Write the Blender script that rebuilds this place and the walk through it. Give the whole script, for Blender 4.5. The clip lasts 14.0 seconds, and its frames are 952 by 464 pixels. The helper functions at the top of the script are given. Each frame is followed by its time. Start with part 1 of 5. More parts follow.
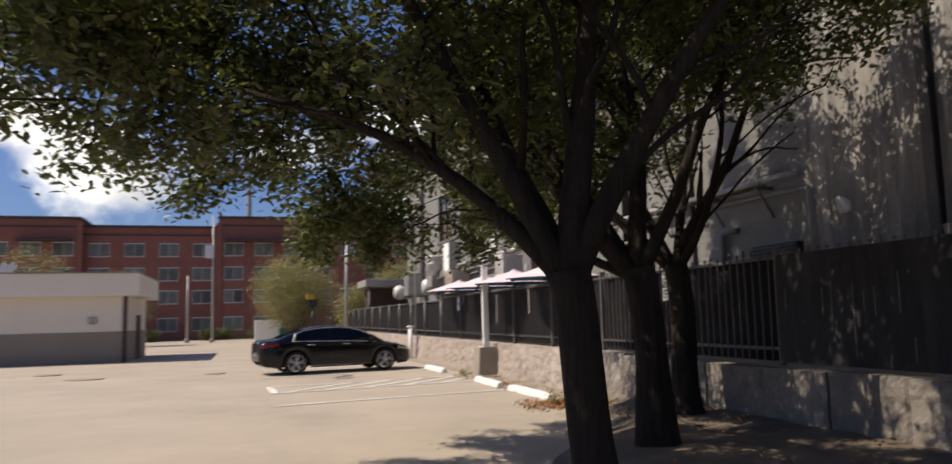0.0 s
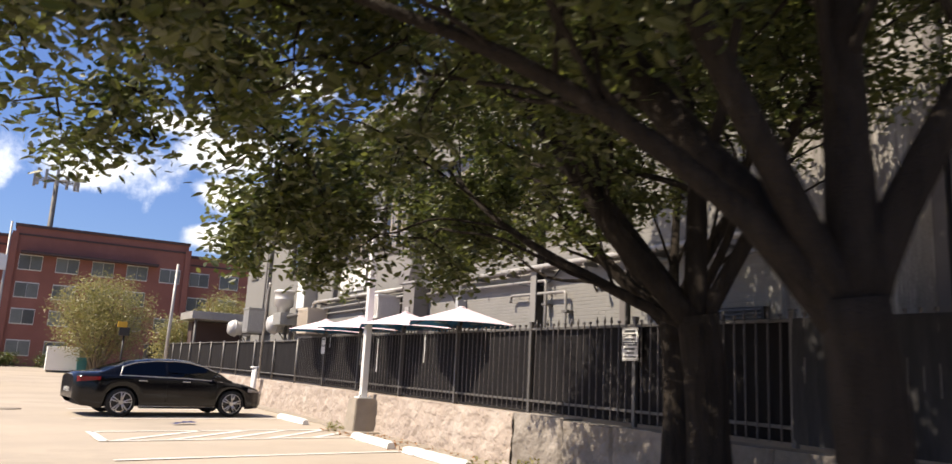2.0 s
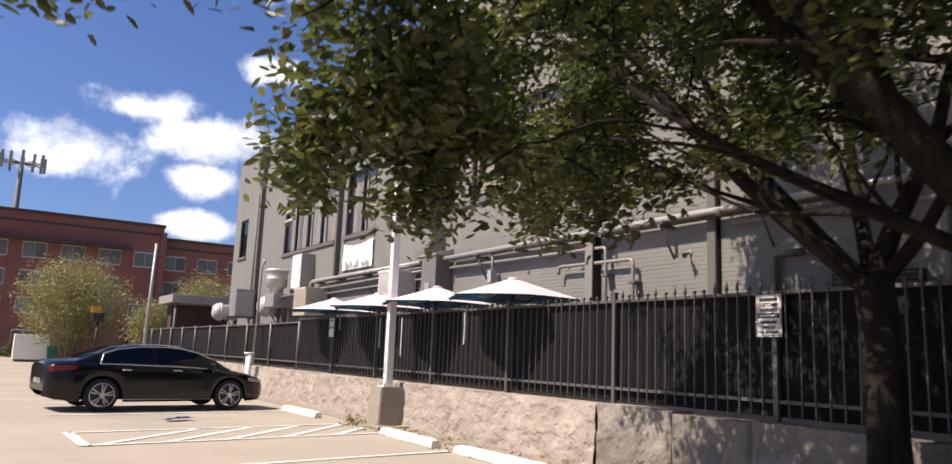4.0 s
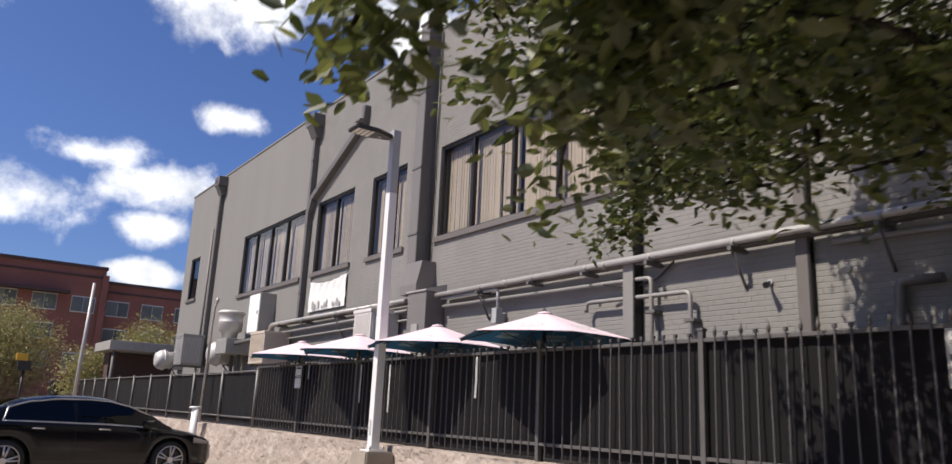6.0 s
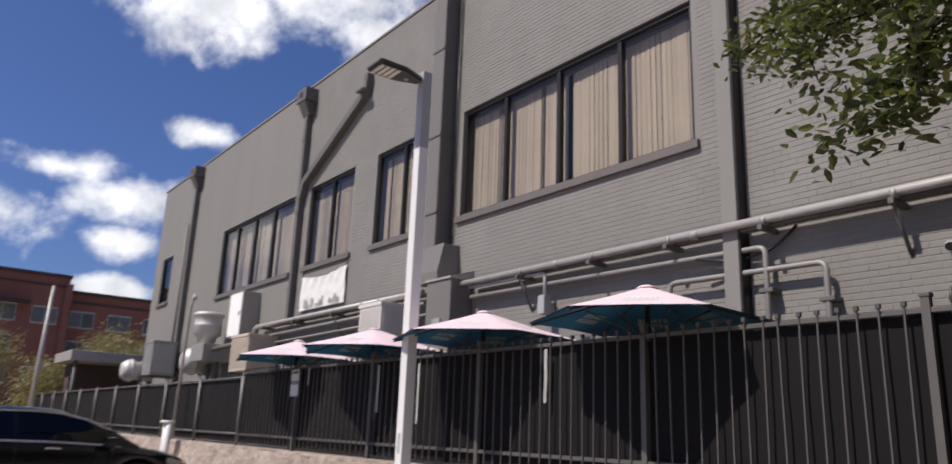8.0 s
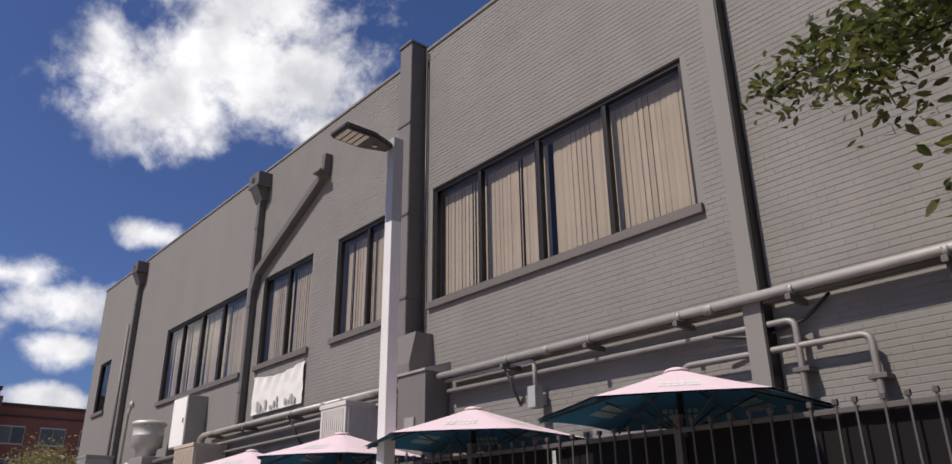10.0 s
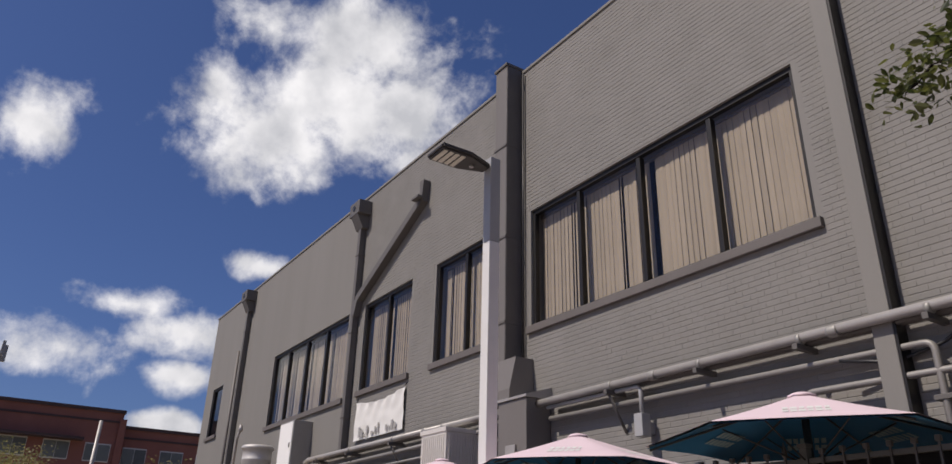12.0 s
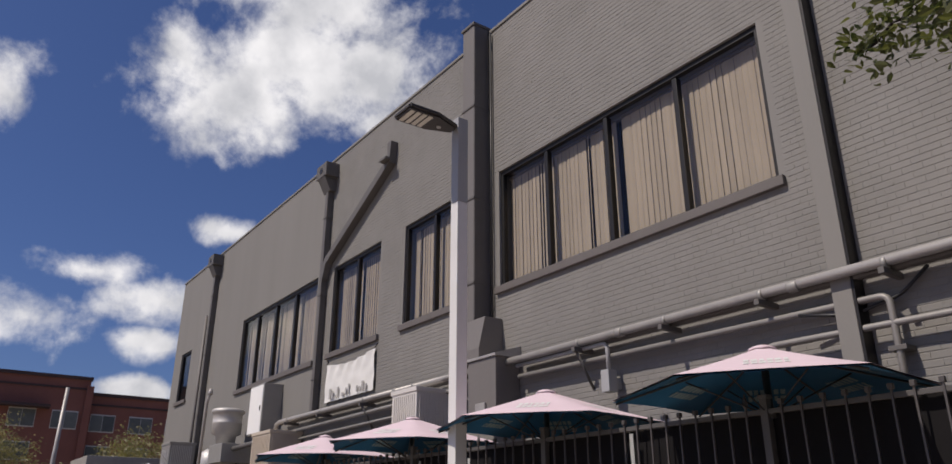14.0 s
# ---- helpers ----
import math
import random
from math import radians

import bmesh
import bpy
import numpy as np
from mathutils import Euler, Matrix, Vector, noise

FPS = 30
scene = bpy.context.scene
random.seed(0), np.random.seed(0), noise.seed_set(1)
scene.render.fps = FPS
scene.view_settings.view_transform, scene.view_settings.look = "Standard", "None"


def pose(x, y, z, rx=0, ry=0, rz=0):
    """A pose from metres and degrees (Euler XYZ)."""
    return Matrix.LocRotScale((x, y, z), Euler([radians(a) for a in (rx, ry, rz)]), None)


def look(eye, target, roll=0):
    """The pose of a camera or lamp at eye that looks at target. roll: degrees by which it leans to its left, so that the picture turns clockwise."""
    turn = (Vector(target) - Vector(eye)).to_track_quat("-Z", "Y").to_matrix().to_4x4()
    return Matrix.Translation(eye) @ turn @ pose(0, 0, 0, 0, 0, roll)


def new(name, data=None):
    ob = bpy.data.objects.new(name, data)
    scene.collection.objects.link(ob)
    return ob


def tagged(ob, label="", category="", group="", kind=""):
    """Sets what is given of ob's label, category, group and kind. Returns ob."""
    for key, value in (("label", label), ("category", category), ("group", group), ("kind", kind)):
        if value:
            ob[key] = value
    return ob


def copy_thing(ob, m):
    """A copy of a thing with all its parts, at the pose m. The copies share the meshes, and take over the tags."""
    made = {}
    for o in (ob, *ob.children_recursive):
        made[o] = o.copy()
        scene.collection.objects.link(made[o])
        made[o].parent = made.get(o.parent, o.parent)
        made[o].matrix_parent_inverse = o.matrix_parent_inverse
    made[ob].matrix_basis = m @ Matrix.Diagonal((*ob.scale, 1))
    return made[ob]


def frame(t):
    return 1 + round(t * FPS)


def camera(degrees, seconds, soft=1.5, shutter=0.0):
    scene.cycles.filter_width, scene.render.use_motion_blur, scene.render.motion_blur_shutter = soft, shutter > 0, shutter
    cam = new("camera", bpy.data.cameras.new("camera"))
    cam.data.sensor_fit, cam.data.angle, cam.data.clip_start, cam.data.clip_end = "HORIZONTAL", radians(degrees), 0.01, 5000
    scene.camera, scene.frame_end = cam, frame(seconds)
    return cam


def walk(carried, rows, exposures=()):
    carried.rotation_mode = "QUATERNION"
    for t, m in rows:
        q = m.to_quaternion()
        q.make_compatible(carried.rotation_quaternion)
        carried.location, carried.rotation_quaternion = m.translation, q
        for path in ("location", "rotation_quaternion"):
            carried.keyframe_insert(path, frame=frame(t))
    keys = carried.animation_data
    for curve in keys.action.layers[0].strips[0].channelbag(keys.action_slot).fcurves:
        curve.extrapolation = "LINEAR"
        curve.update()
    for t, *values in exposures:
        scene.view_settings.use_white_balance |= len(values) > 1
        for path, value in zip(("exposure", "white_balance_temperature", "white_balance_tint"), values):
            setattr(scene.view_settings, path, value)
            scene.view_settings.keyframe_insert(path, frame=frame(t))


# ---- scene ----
cam = camera(64.2, 14.0, shutter=0.5)
PATH = [
    (0, (-0.125, -4.57, 1.656), (0.452, -2.668, 1.876), -1.4),
    (0.5, (-0.463, -3.943, 1.691), (0.317, -2.12, 1.954), -1.0),
    (1, (-0.669, -3.206, 1.643), (0.241, -1.443, 1.895), 0.2),
    (1.5, (-0.793, -2.52, 1.606), (0.21, -0.824, 1.948), 1.5),
    (2, (-0.935, -1.71, 1.575), (0.05, -0.007, 1.935), 3.0),
    (2.5, (-1.037, -0.961, 1.62), (-0.024, 0.731, 1.955), 1.4),
    (5, (-0.407, 2.735, 1.421), (0.67, 4.387, 1.749), 3.1),
    (5.5, (-0.167, 3.502, 1.47), (0.934, 5.129, 1.847), 2.9),
    (6, (-0.027, 4.17, 1.476), (1.098, 5.758, 1.941), 2.6),
    (6.5, (0.189, 4.945, 1.396), (1.295, 6.565, 1.786), 3.6),
    (7, (0.441, 5.71, 1.399), (1.605, 7.293, 1.772), 3.2),
    (7.5, (0.545, 6.457, 1.383), (1.618, 8.084, 1.834), 3.0),
    (8, (0.73, 7.058, 1.367), (1.902, 8.597, 1.873), 2.2),
    (8.5, (0.918, 7.54, 1.427), (2.149, 8.984, 2.056), 0.5),
    (11, (1.342, 8.438, 1.587), (2.536, 9.85, 2.35), -0.4),
    (11.5, (1.378, 8.482, 1.585), (2.451, 9.978, 2.364), 0.9),
    (12, (1.385, 8.496, 1.561), (2.378, 10.033, 2.368), 1.5),
    (12.5, (1.329, 8.492, 1.541), (2.328, 10.031, 2.337), 1.3),
    (13, (1.363, 8.493, 1.539), (2.371, 10.036, 2.315), 0.6),
    (13.5, (1.365, 8.476, 1.526), (2.417, 10.001, 2.28), -0.1),
    (14, (1.385, 8.484, 1.536), (2.468, 10.005, 2.252), 0.0),
]
walk(cam, [(t, look(eye, target, roll)) for t, eye, target, roll in PATH],
     [(0, 0.14, 7000, 8), (0.5, 0.44, 7050, 8), (1.0, 0.69, 7100, 8), (1.5, 0.85, 7200, 8), (2.7, 0.82, 7200, 8), (5.0, 0.38, 6600, 10),
      (6.0, 0.31, 6500, 10), (7.5, 0.05, 6400, 11), (8.5, -0.02, 6500, 11), (11.0, -0.3, 6600, 12), (12.0, -0.38, 6600, 12), (14.0, -0.42, 6600, 12)])

# ---- light ----
SUN_EL, SUN_AZ = radians(52), radians(-79)      # azimuth from +y towards +x
sun_dir = Vector((math.sin(SUN_AZ) * math.cos(SUN_EL), math.cos(SUN_AZ) * math.cos(SUN_EL), math.sin(SUN_EL)))
sun = new("sun", bpy.data.lights.new("sun", "SUN"))
sun.data.energy, sun.data.angle, sun.data.color = 5.0, radians(0.55), (1.0, 0.91, 0.8)
sun.matrix_world = look(sun_dir * 60, (0, 0, 0))

# sky with fair-weather clouds: azimuth, elevation, half width, half height in degrees
CLOUDS = [(14.8, 29.7, 6.2, 3.7), (27.5, 32.6, 5.8, 5.0), (23.4, 37.0, 7.2, 3.6), (20.5, 32.5, 5.0, 4.0), (28.6, 28.6, 3.4, 2.4), (-1.0, 26.6, 2.5, 3.0), (4.0, 12.5, 3.7, 2.4),
          (7.4, 16.1, 4.0, 1.25), (11.9, 14.6, 4.4, 1.7), (16.8, 19.9, 2.1, 1.0), (11.5, 11.7, 2.3, 1.0), (11.5, 8.3, 2.3, 0.8),
          (-9.7, 10.7, 6.0, 3.5), (-17.0, 13.3, 5.0, 2.6), (-75, 25, 9, 4), (-120, 22, 10, 4), (150, 25, 10, 4), (100, 20, 9, 3.5)]
world = bpy.data.worlds.new("world")
scene.world = world
world.use_nodes = True
wt = world.node_tree
wt.nodes.clear()


def wn(kind):
    return wt.nodes.new(kind)


def wmath(op, a, b=None, c=None, clamp=False):
    n = wt.nodes.new("ShaderNodeMath")
    n.operation, n.use_clamp = op, clamp
    for i, v in enumerate((a, b, c)):
        if v is None:
            continue
        if isinstance(v, (int, float)):
            n.inputs[i].default_value = v
        else:
            wt.links.new(v, n.inputs[i])
    return n.outputs[0]


tc = wn("ShaderNodeTexCoord")
sep = wn("ShaderNodeSeparateXYZ")
wt.links.new(tc.outputs["Generated"], sep.inputs[0])
az = wmath("MULTIPLY", wmath("ARCTAN2", sep.outputs[0], sep.outputs[1]), 57.2958)
el = wmath("MULTIPLY", wmath("ARCSINE", sep.outputs[2]), 57.2958)
dens = None
for ca, ce, ha, he in CLOUDS:
    da = wmath("DIVIDE", wmath("SUBTRACT", az, ca), 1.28 * ha / math.cos(radians(ce)))
    de = wmath("DIVIDE", wmath("SUBTRACT", el, ce), he * 1.22)
    d = wmath("SUBTRACT", 1.0, wmath("SQRT", wmath("ADD", wmath("MULTIPLY", da, da), wmath("MULTIPLY", de, de))))
    dens = d if dens is None else wmath("MAXIMUM", dens, d)
dens = wmath("MAXIMUM", dens, -1.5)
nz = wn("ShaderNodeTexNoise")
nz.inputs["Scale"].default_value, nz.inputs["Detail"].default_value, nz.inputs["Roughness"].default_value = 8.0, 10.0, 0.6
nz.inputs["Distortion"].default_value = 0.1
wt.links.new(tc.outputs["Generated"], nz.inputs["Vector"])
nz2 = wn("ShaderNodeTexNoise")
nz2.inputs["Scale"].default_value, nz2.inputs["Detail"].default_value = 14.0, 6.0
wt.links.new(tc.outputs["Generated"], nz2.inputs["Vector"])
fluff = wmath("ADD", dens, wmath("MULTIPLY", wmath("SUBTRACT", nz.outputs["Fac"], 0.5), 3.3))
cover = wn("ShaderNodeMapRange")
cover.interpolation_type = "SMOOTHSTEP"
cover.inputs["From Min"].default_value, cover.inputs["From Max"].default_value = 0.0, 0.8
wt.links.new(fluff, cover.inputs["Value"])
sky = wn("ShaderNodeTexSky")
sky.sky_type, sky.sun_disc, sky.sun_elevation, sky.sun_rotation = "NISHITA", False, SUN_EL, SUN_AZ
sky.air_density, sky.dust_density, sky.ozone_density = 1.0, 1.3, 2.5
white = wn("ShaderNodeMix")
white.data_type = "RGBA"
white.inputs["A"].default_value, white.inputs["B"].default_value = (7.0, 7.2, 7.7, 1), (12.0, 12.0, 12.2, 1)
shade = wn("ShaderNodeMapRange")
shade.inputs["From Min"].default_value, shade.inputs["From Max"].default_value = 0.3, 0.62
wt.links.new(nz2.outputs["Fac"], shade.inputs["Value"])
wt.links.new(shade.outputs[0], white.inputs["Factor"])
deep = wn("ShaderNodeMix")
deep.data_type, deep.blend_type = "RGBA", "MULTIPLY"
deep.inputs["Factor"].default_value = 1.0
deep.inputs["B"].default_value = (0.51, 0.625, 0.96, 1)
wt.links.new(sky.outputs[0], deep.inputs["A"])
mixsky = wn("ShaderNodeMix")
mixsky.data_type = "RGBA"
wt.links.new(cover.outputs[0], mixsky.inputs["Factor"])
wt.links.new(deep.outputs["Result"], mixsky.inputs["A"])
wt.links.new(white.outputs["Result"], mixsky.inputs["B"])
bg = wn("ShaderNodeBackground")
bg.inputs["Strength"].default_value = 0.1
wt.links.new(mixsky.outputs["Result"], bg.inputs["Color"])
wt.links.new(bg.outputs[0], wn("ShaderNodeOutputWorld").inputs[0])


# ---- materials ----
def mat(name, base, second=None, scale=3.0, fine=60.0, rough=0.8, metal=0.0, bump=0.15, fac=0.6, vary=0.0, island=0.0,
        streak=False, coat=0.0, third=None, spots=0.0, spec=0.5):
    """Two scales of mottling between base and second, with fine bump; spots of a third colour."""
    m = bpy.data.materials.new(name)
    m.use_nodes = True
    nt = m.node_tree
    b = nt.nodes["Principled BSDF"]
    b.inputs["Roughness"].default_value, b.inputs["Metallic"].default_value = rough, metal
    b.inputs["Coat Weight"].default_value = coat
    b.inputs["Specular IOR Level"].default_value = spec
    second = second or tuple(c * 0.75 for c in base)
    geo = nt.nodes.new("ShaderNodeNewGeometry")
    vec = geo.outputs["Position"]
    if streak:
        mp = nt.nodes.new("ShaderNodeMapping")
        mp.inputs["Scale"].default_value = (1, 1, 0.12)
        nt.links.new(vec, mp.inputs["Vector"])
        vec_big = mp.outputs[0]
    else:
        vec_big = vec
    big, small = nt.nodes.new("ShaderNodeTexNoise"), nt.nodes.new("ShaderNodeTexNoise")
    for n, s, d, v in ((big, scale, 6, vec_big), (small, fine, 4, vec)):
        n.inputs["Scale"].default_value, n.inputs["Detail"].default_value = s, d
        n.inputs["Roughness"].default_value = 0.6
        nt.links.new(v, n.inputs["Vector"])
    ad = nt.nodes.new("ShaderNodeMath")
    ad.operation = "MULTIPLY_ADD"
    nt.links.new(small.outputs["Fac"], ad.inputs[0])
    ad.inputs[1].default_value = 0.35
    nt.links.new(big.outputs["Fac"], ad.inputs[2])
    mr = nt.nodes.new("ShaderNodeMapRange")
    mr.inputs["From Min"].default_value, mr.inputs["From Max"].default_value = 0.45, 0.9
    mr.inputs["To Max"].default_value = fac
    nt.links.new(ad.outputs[0], mr.inputs["Value"])
    mx = nt.nodes.new("ShaderNodeMix")
    mx.data_type = "RGBA"
    mx.inputs["A"].default_value, mx.inputs["B"].default_value = (*base, 1), (*second, 1)
    nt.links.new(mr.outputs[0], mx.inputs["Factor"])
    col = mx.outputs["Result"]
    if third:
        st = nt.nodes.new("ShaderNodeTexNoise")
        st.inputs["Scale"].default_value, st.inputs["Detail"].default_value = scale * 0.45, 8
        st.inputs["Roughness"].default_value = 0.7
        nt.links.new(vec_big, st.inputs["Vector"])
        sr = nt.nodes.new("ShaderNodeMapRange")
        sr.inputs["From Min"].default_value, sr.inputs["From Max"].default_value = 0.52, 0.68
        sr.inputs["To Max"].default_value = spots
        nt.links.new(st.outputs["Fac"], sr.inputs["Value"])
        m3 = nt.nodes.new("ShaderNodeMix")
        m3.data_type = "RGBA"
        nt.links.new(sr.outputs[0], m3.inputs["Factor"])
        nt.links.new(col, m3.inputs["A"])
        m3.inputs["B"].default_value = (*third, 1)
        col = m3.outputs["Result"]
    if vary or island:
        hs = nt.nodes.new("ShaderNodeHueSaturation")
        rr = nt.nodes.new("ShaderNodeMapRange")
        a = vary or island
        rr.inputs["To Min"].default_value, rr.inputs["To Max"].default_value = 1 - a, 1 + a
        if vary:
            nt.links.new(nt.nodes.new("ShaderNodeObjectInfo").outputs["Random"], rr.inputs["Value"])
        else:
            nt.links.new(geo.outputs["Random Per Island"], rr.inputs["Value"])
        nt.links.new(rr.outputs[0], hs.inputs["Value"])
        nt.links.new(col, hs.inputs["Color"])
        col = hs.outputs["Color"]
    nt.links.new(col, b.inputs["Base Color"])
    rm = nt.nodes.new("ShaderNodeMapRange")
    rm.inputs["To Min"].default_value, rm.inputs["To Max"].default_value = max(0.02, rough - 0.1), min(1, rough + 0.12)
    nt.links.new(big.outputs["Fac"], rm.inputs["Value"])
    nt.links.new(rm.outputs[0], b.inputs["Roughness"])
    if bump:
        bp = nt.nodes.new("ShaderNodeBump")
        bp.inputs["Strength"].default_value, bp.inputs["Distance"].default_value = min(1.0, bump), 0.02 if bump < 0.4 else 0.05
        nt.links.new(ad.outputs[0], bp.inputs["Height"])
        nt.links.new(bp.outputs[0], b.inputs["Normal"])
    return m


def glass(name, tint, gloss_rough=0.02, boost=0.9):
    m = bpy.data.materials.new(name)
    m.use_nodes = True
    nt = m.node_tree
    nt.nodes.clear()
    out, mixs = nt.nodes.new("ShaderNodeOutputMaterial"), nt.nodes.new("ShaderNodeMixShader")
    tr, gl, fr = nt.nodes.new("ShaderNodeBsdfTransparent"), nt.nodes.new("ShaderNodeBsdfGlossy"), nt.nodes.new("ShaderNodeLayerWeight")
    tr.inputs[0].default_value = (*tint, 1)
    gl.inputs["Roughness"].default_value = gloss_rough
    fr.inputs["Blend"].default_value = 0.5
    pw, sc = nt.nodes.new("ShaderNodeMath"), nt.nodes.new("ShaderNodeMath")
    pw.operation, sc.operation = "POWER", "MULTIPLY_ADD"
    nt.links.new(fr.outputs["Facing"], pw.inputs[0])
    pw.inputs[1].default_value = 4.5
    nt.links.new(pw.outputs[0], sc.inputs[0])
    sc.inputs[1].default_value, sc.inputs[2].default_value = boost, 0.045
    nt.links.new(sc.outputs[0], mixs.inputs[0])
    nt.links.new(tr.outputs[0], mixs.inputs[1])
    nt.links.new(gl.outputs[0], mixs.inputs[2])
    nt.links.new(mixs.outputs[0], out.inputs[0])
    return m


M_GROUND = mat("dry_earth", (0.30, 0.26, 0.2), (0.2, 0.18, 0.13), 0.2, 8, 0.95)
M_LOT = mat("worn_tan_concrete", (0.41, 0.34, 0.27), (0.31, 0.265, 0.215), 0.35, 45, 0.88, bump=0.12, fac=0.9, third=(0.2, 0.18, 0.155), spots=0.55)
M_DIRT = mat("soil_and_litter", (0.16, 0.12, 0.085), (0.07, 0.055, 0.04), 1.6, 30, 0.95, bump=0.6, fac=0.9, third=(0.3, 0.23, 0.15), spots=0.5)
M_LINE = mat("worn_white_road_paint", (0.74, 0.72, 0.68), (0.5, 0.46, 0.4), 3, 40, 0.75, bump=0.05, third=(0.42, 0.37, 0.31), spots=0.6)
M_STOP = mat("white_painted_concrete", (0.76, 0.74, 0.7), (0.6, 0.57, 0.52), 4, 60, 0.75, bump=0.2, third=(0.4, 0.37, 0.33), spots=0.3)
M_WALLPAINT = mat("grey_wall_paint", (0.204, 0.195, 0.181), (0.172, 0.164, 0.152), 0.5, 30, 0.75, bump=0.08, fac=0.8, streak=True, third=(0.26, 0.25, 0.235), spots=0.25)
M_BRICKPAINT = mat("grey_painted_brick", (0.208, 0.199, 0.185), (0.172, 0.164, 0.152), 1.2, 55, 0.72, bump=0.14, fac=0.8, third=(0.27, 0.255, 0.24), spots=0.3)
# stains and peeling; base and pale streaks lightened to stand for sun between leaves
M_STAIN_SUN = mat("stained_peeling_sun_dappled_paint", (0.31, 0.288, 0.266), (0.135, 0.125, 0.115), 5.0, 26, 0.85, bump=0.3, fac=1.0, streak=True, third=(0.52, 0.49, 0.46), spots=0.8)
M_TRIM = mat("dark_grey_trim", (0.115, 0.107, 0.1), (0.09, 0.083, 0.078), 2, 40, 0.6, bump=0.05)
M_SILL = mat("grey_brown_sill_paint", (0.13, 0.115, 0.108), (0.1, 0.09, 0.083), 2, 40, 0.65, bump=0.08)
M_FRAME = mat("dark_bronze_frame", (0.02, 0.0175, 0.016), (0.013, 0.012, 0.011), 3, 60, 0.45, metal=0.3, bump=0.03)
M_DUCT = mat("grey_painted_sheet_metal", (0.165, 0.152, 0.142), (0.13, 0.119, 0.11), 1.2, 25, 0.55, bump=0.05, streak=True)
M_PIPE = mat("galvanised_pipe", (0.4, 0.38, 0.36), (0.28, 0.265, 0.25), 4, 50, 0.42, metal=0.2, bump=0.04, third=(0.2, 0.185, 0.17), spots=0.3)
M_CONDUIT = mat("dull_galvanised_conduit", (0.27, 0.255, 0.24), (0.19, 0.18, 0.17), 4, 50, 0.5, metal=0.2, bump=0.04)
M_BLIND = mat("beige_vertical_blind", (0.38, 0.315, 0.24), (0.32, 0.265, 0.2), 1.5, 80, 0.8, bump=0.03, vary=0.08)
M_DARK = mat("dark_interior", (0.05, 0.047, 0.045), None, 1, 10, 0.9, bump=0)
M_GLASS = glass("window_glass", (0.86, 0.87, 0.87))
M_CARGLASS = glass("tinted_car_glass", (0.1, 0.11, 0.115), 0.01, 0.16)
M_RWALL = mat("rough_tan_plaster", (0.4, 0.33, 0.28), (0.26, 0.21, 0.175), 3.2, 17, 0.92, bump=1.0, fac=0.9, third=(0.45, 0.4, 0.35), spots=0.6)
M_RBLOCK = mat("weathered_grey_concrete_block", (0.24, 0.207, 0.178), (0.135, 0.118, 0.1), 1.8, 14, 0.92, bump=1.0, fac=0.95, third=(0.37, 0.33, 0.29), spots=0.5, vary=0.08)
M_FENCE = mat("dark_grey_fence_paint", (0.075, 0.067, 0.066), (0.052, 0.046, 0.045), 4, 60, 0.45, bump=0.05)
M_FARPOST = mat("dull_grey_fence_tube", (0.2, 0.19, 0.18), (0.14, 0.133, 0.127), 4, 50, 0.55, metal=0.3, bump=0.04)
M_RAIL = mat("weathered_fence_rail", (0.09, 0.084, 0.08), (0.065, 0.06, 0.058), 4, 60, 0.5, bump=0.05)
M_SCREEN = mat("black_privacy_screen", (0.0042, 0.0035, 0.0042), (0.0075, 0.0063, 0.0073), 1.2, 200, 0.8, bump=0.15, fac=0.9, spec=0.22)
M_SCREENW = mat("weathered_privacy_screen", (0.012, 0.0115, 0.013), (0.03, 0.029, 0.031), 7.0, 120, 0.75, bump=0.2, fac=1.0, streak=True, third=(0.06, 0.058, 0.06), spots=0.45, spec=0.25)
M_CLOTH = mat("pale_pink_canvas", (0.7, 0.565, 0.61), (0.62, 0.5, 0.545), 2, 120, 0.85, bump=0.05)
M_TEAL = mat("teal_canvas_lining", (0.009, 0.125, 0.27), (0.008, 0.1, 0.22), 2, 120, 0.85, bump=0.05)
M_PRINT = mat("white_print", (0.72, 0.72, 0.7), (0.6, 0.6, 0.58), 5, 60, 0.7, bump=0)
M_TEALPRINT = mat("pale_teal_print", (0.24, 0.33, 0.36), (0.15, 0.24, 0.28), 9, 60, 0.8, bump=0)
M_BLACK = mat("black_metal", (0.02, 0.02, 0.021), None, 4, 40, 0.45, bump=0.03)
M_POLE = mat("grey_powder_coated_pole", (0.36, 0.36, 0.365), (0.31, 0.31, 0.31), 3, 50, 0.5, bump=0.03)
M_POLEW = mat("white_painted_pole", (0.68, 0.67, 0.66), (0.6, 0.59, 0.57), 3, 50, 0.5, bump=0.03)
M_LAMP = mat("dark_lamp_housing", (0.045, 0.042, 0.04), None, 3, 40, 0.5, bump=0.03)
M_LED = mat("led_lens", (0.62, 0.6, 0.52), (0.5, 0.48, 0.42), 20, 90, 0.3, bump=0.05)
M_FOOT = mat("stained_footing_concrete", (0.3, 0.255, 0.205), (0.2, 0.17, 0.135), 3, 40, 0.9, bump=0.35, third=(0.38, 0.34, 0.29), spots=0.4)
M_BARK = mat("dark_oak_bark", (0.032, 0.025, 0.02), (0.012, 0.01, 0.009), 14, 60, 0.95, bump=1.0, fac=1.0, streak=True, third=(0.045, 0.038, 0.034), spots=0.45, spec=0.15)
M_CAR = mat("black_car_paint", (0.004, 0.004, 0.005), (0.003, 0.003, 0.004), 2, 30, 0.16, bump=0, coat=0.15, spec=0.3)
M_TYRE = mat("tyre_rubber", (0.015, 0.015, 0.015), None, 6, 60, 0.85, bump=0.1)
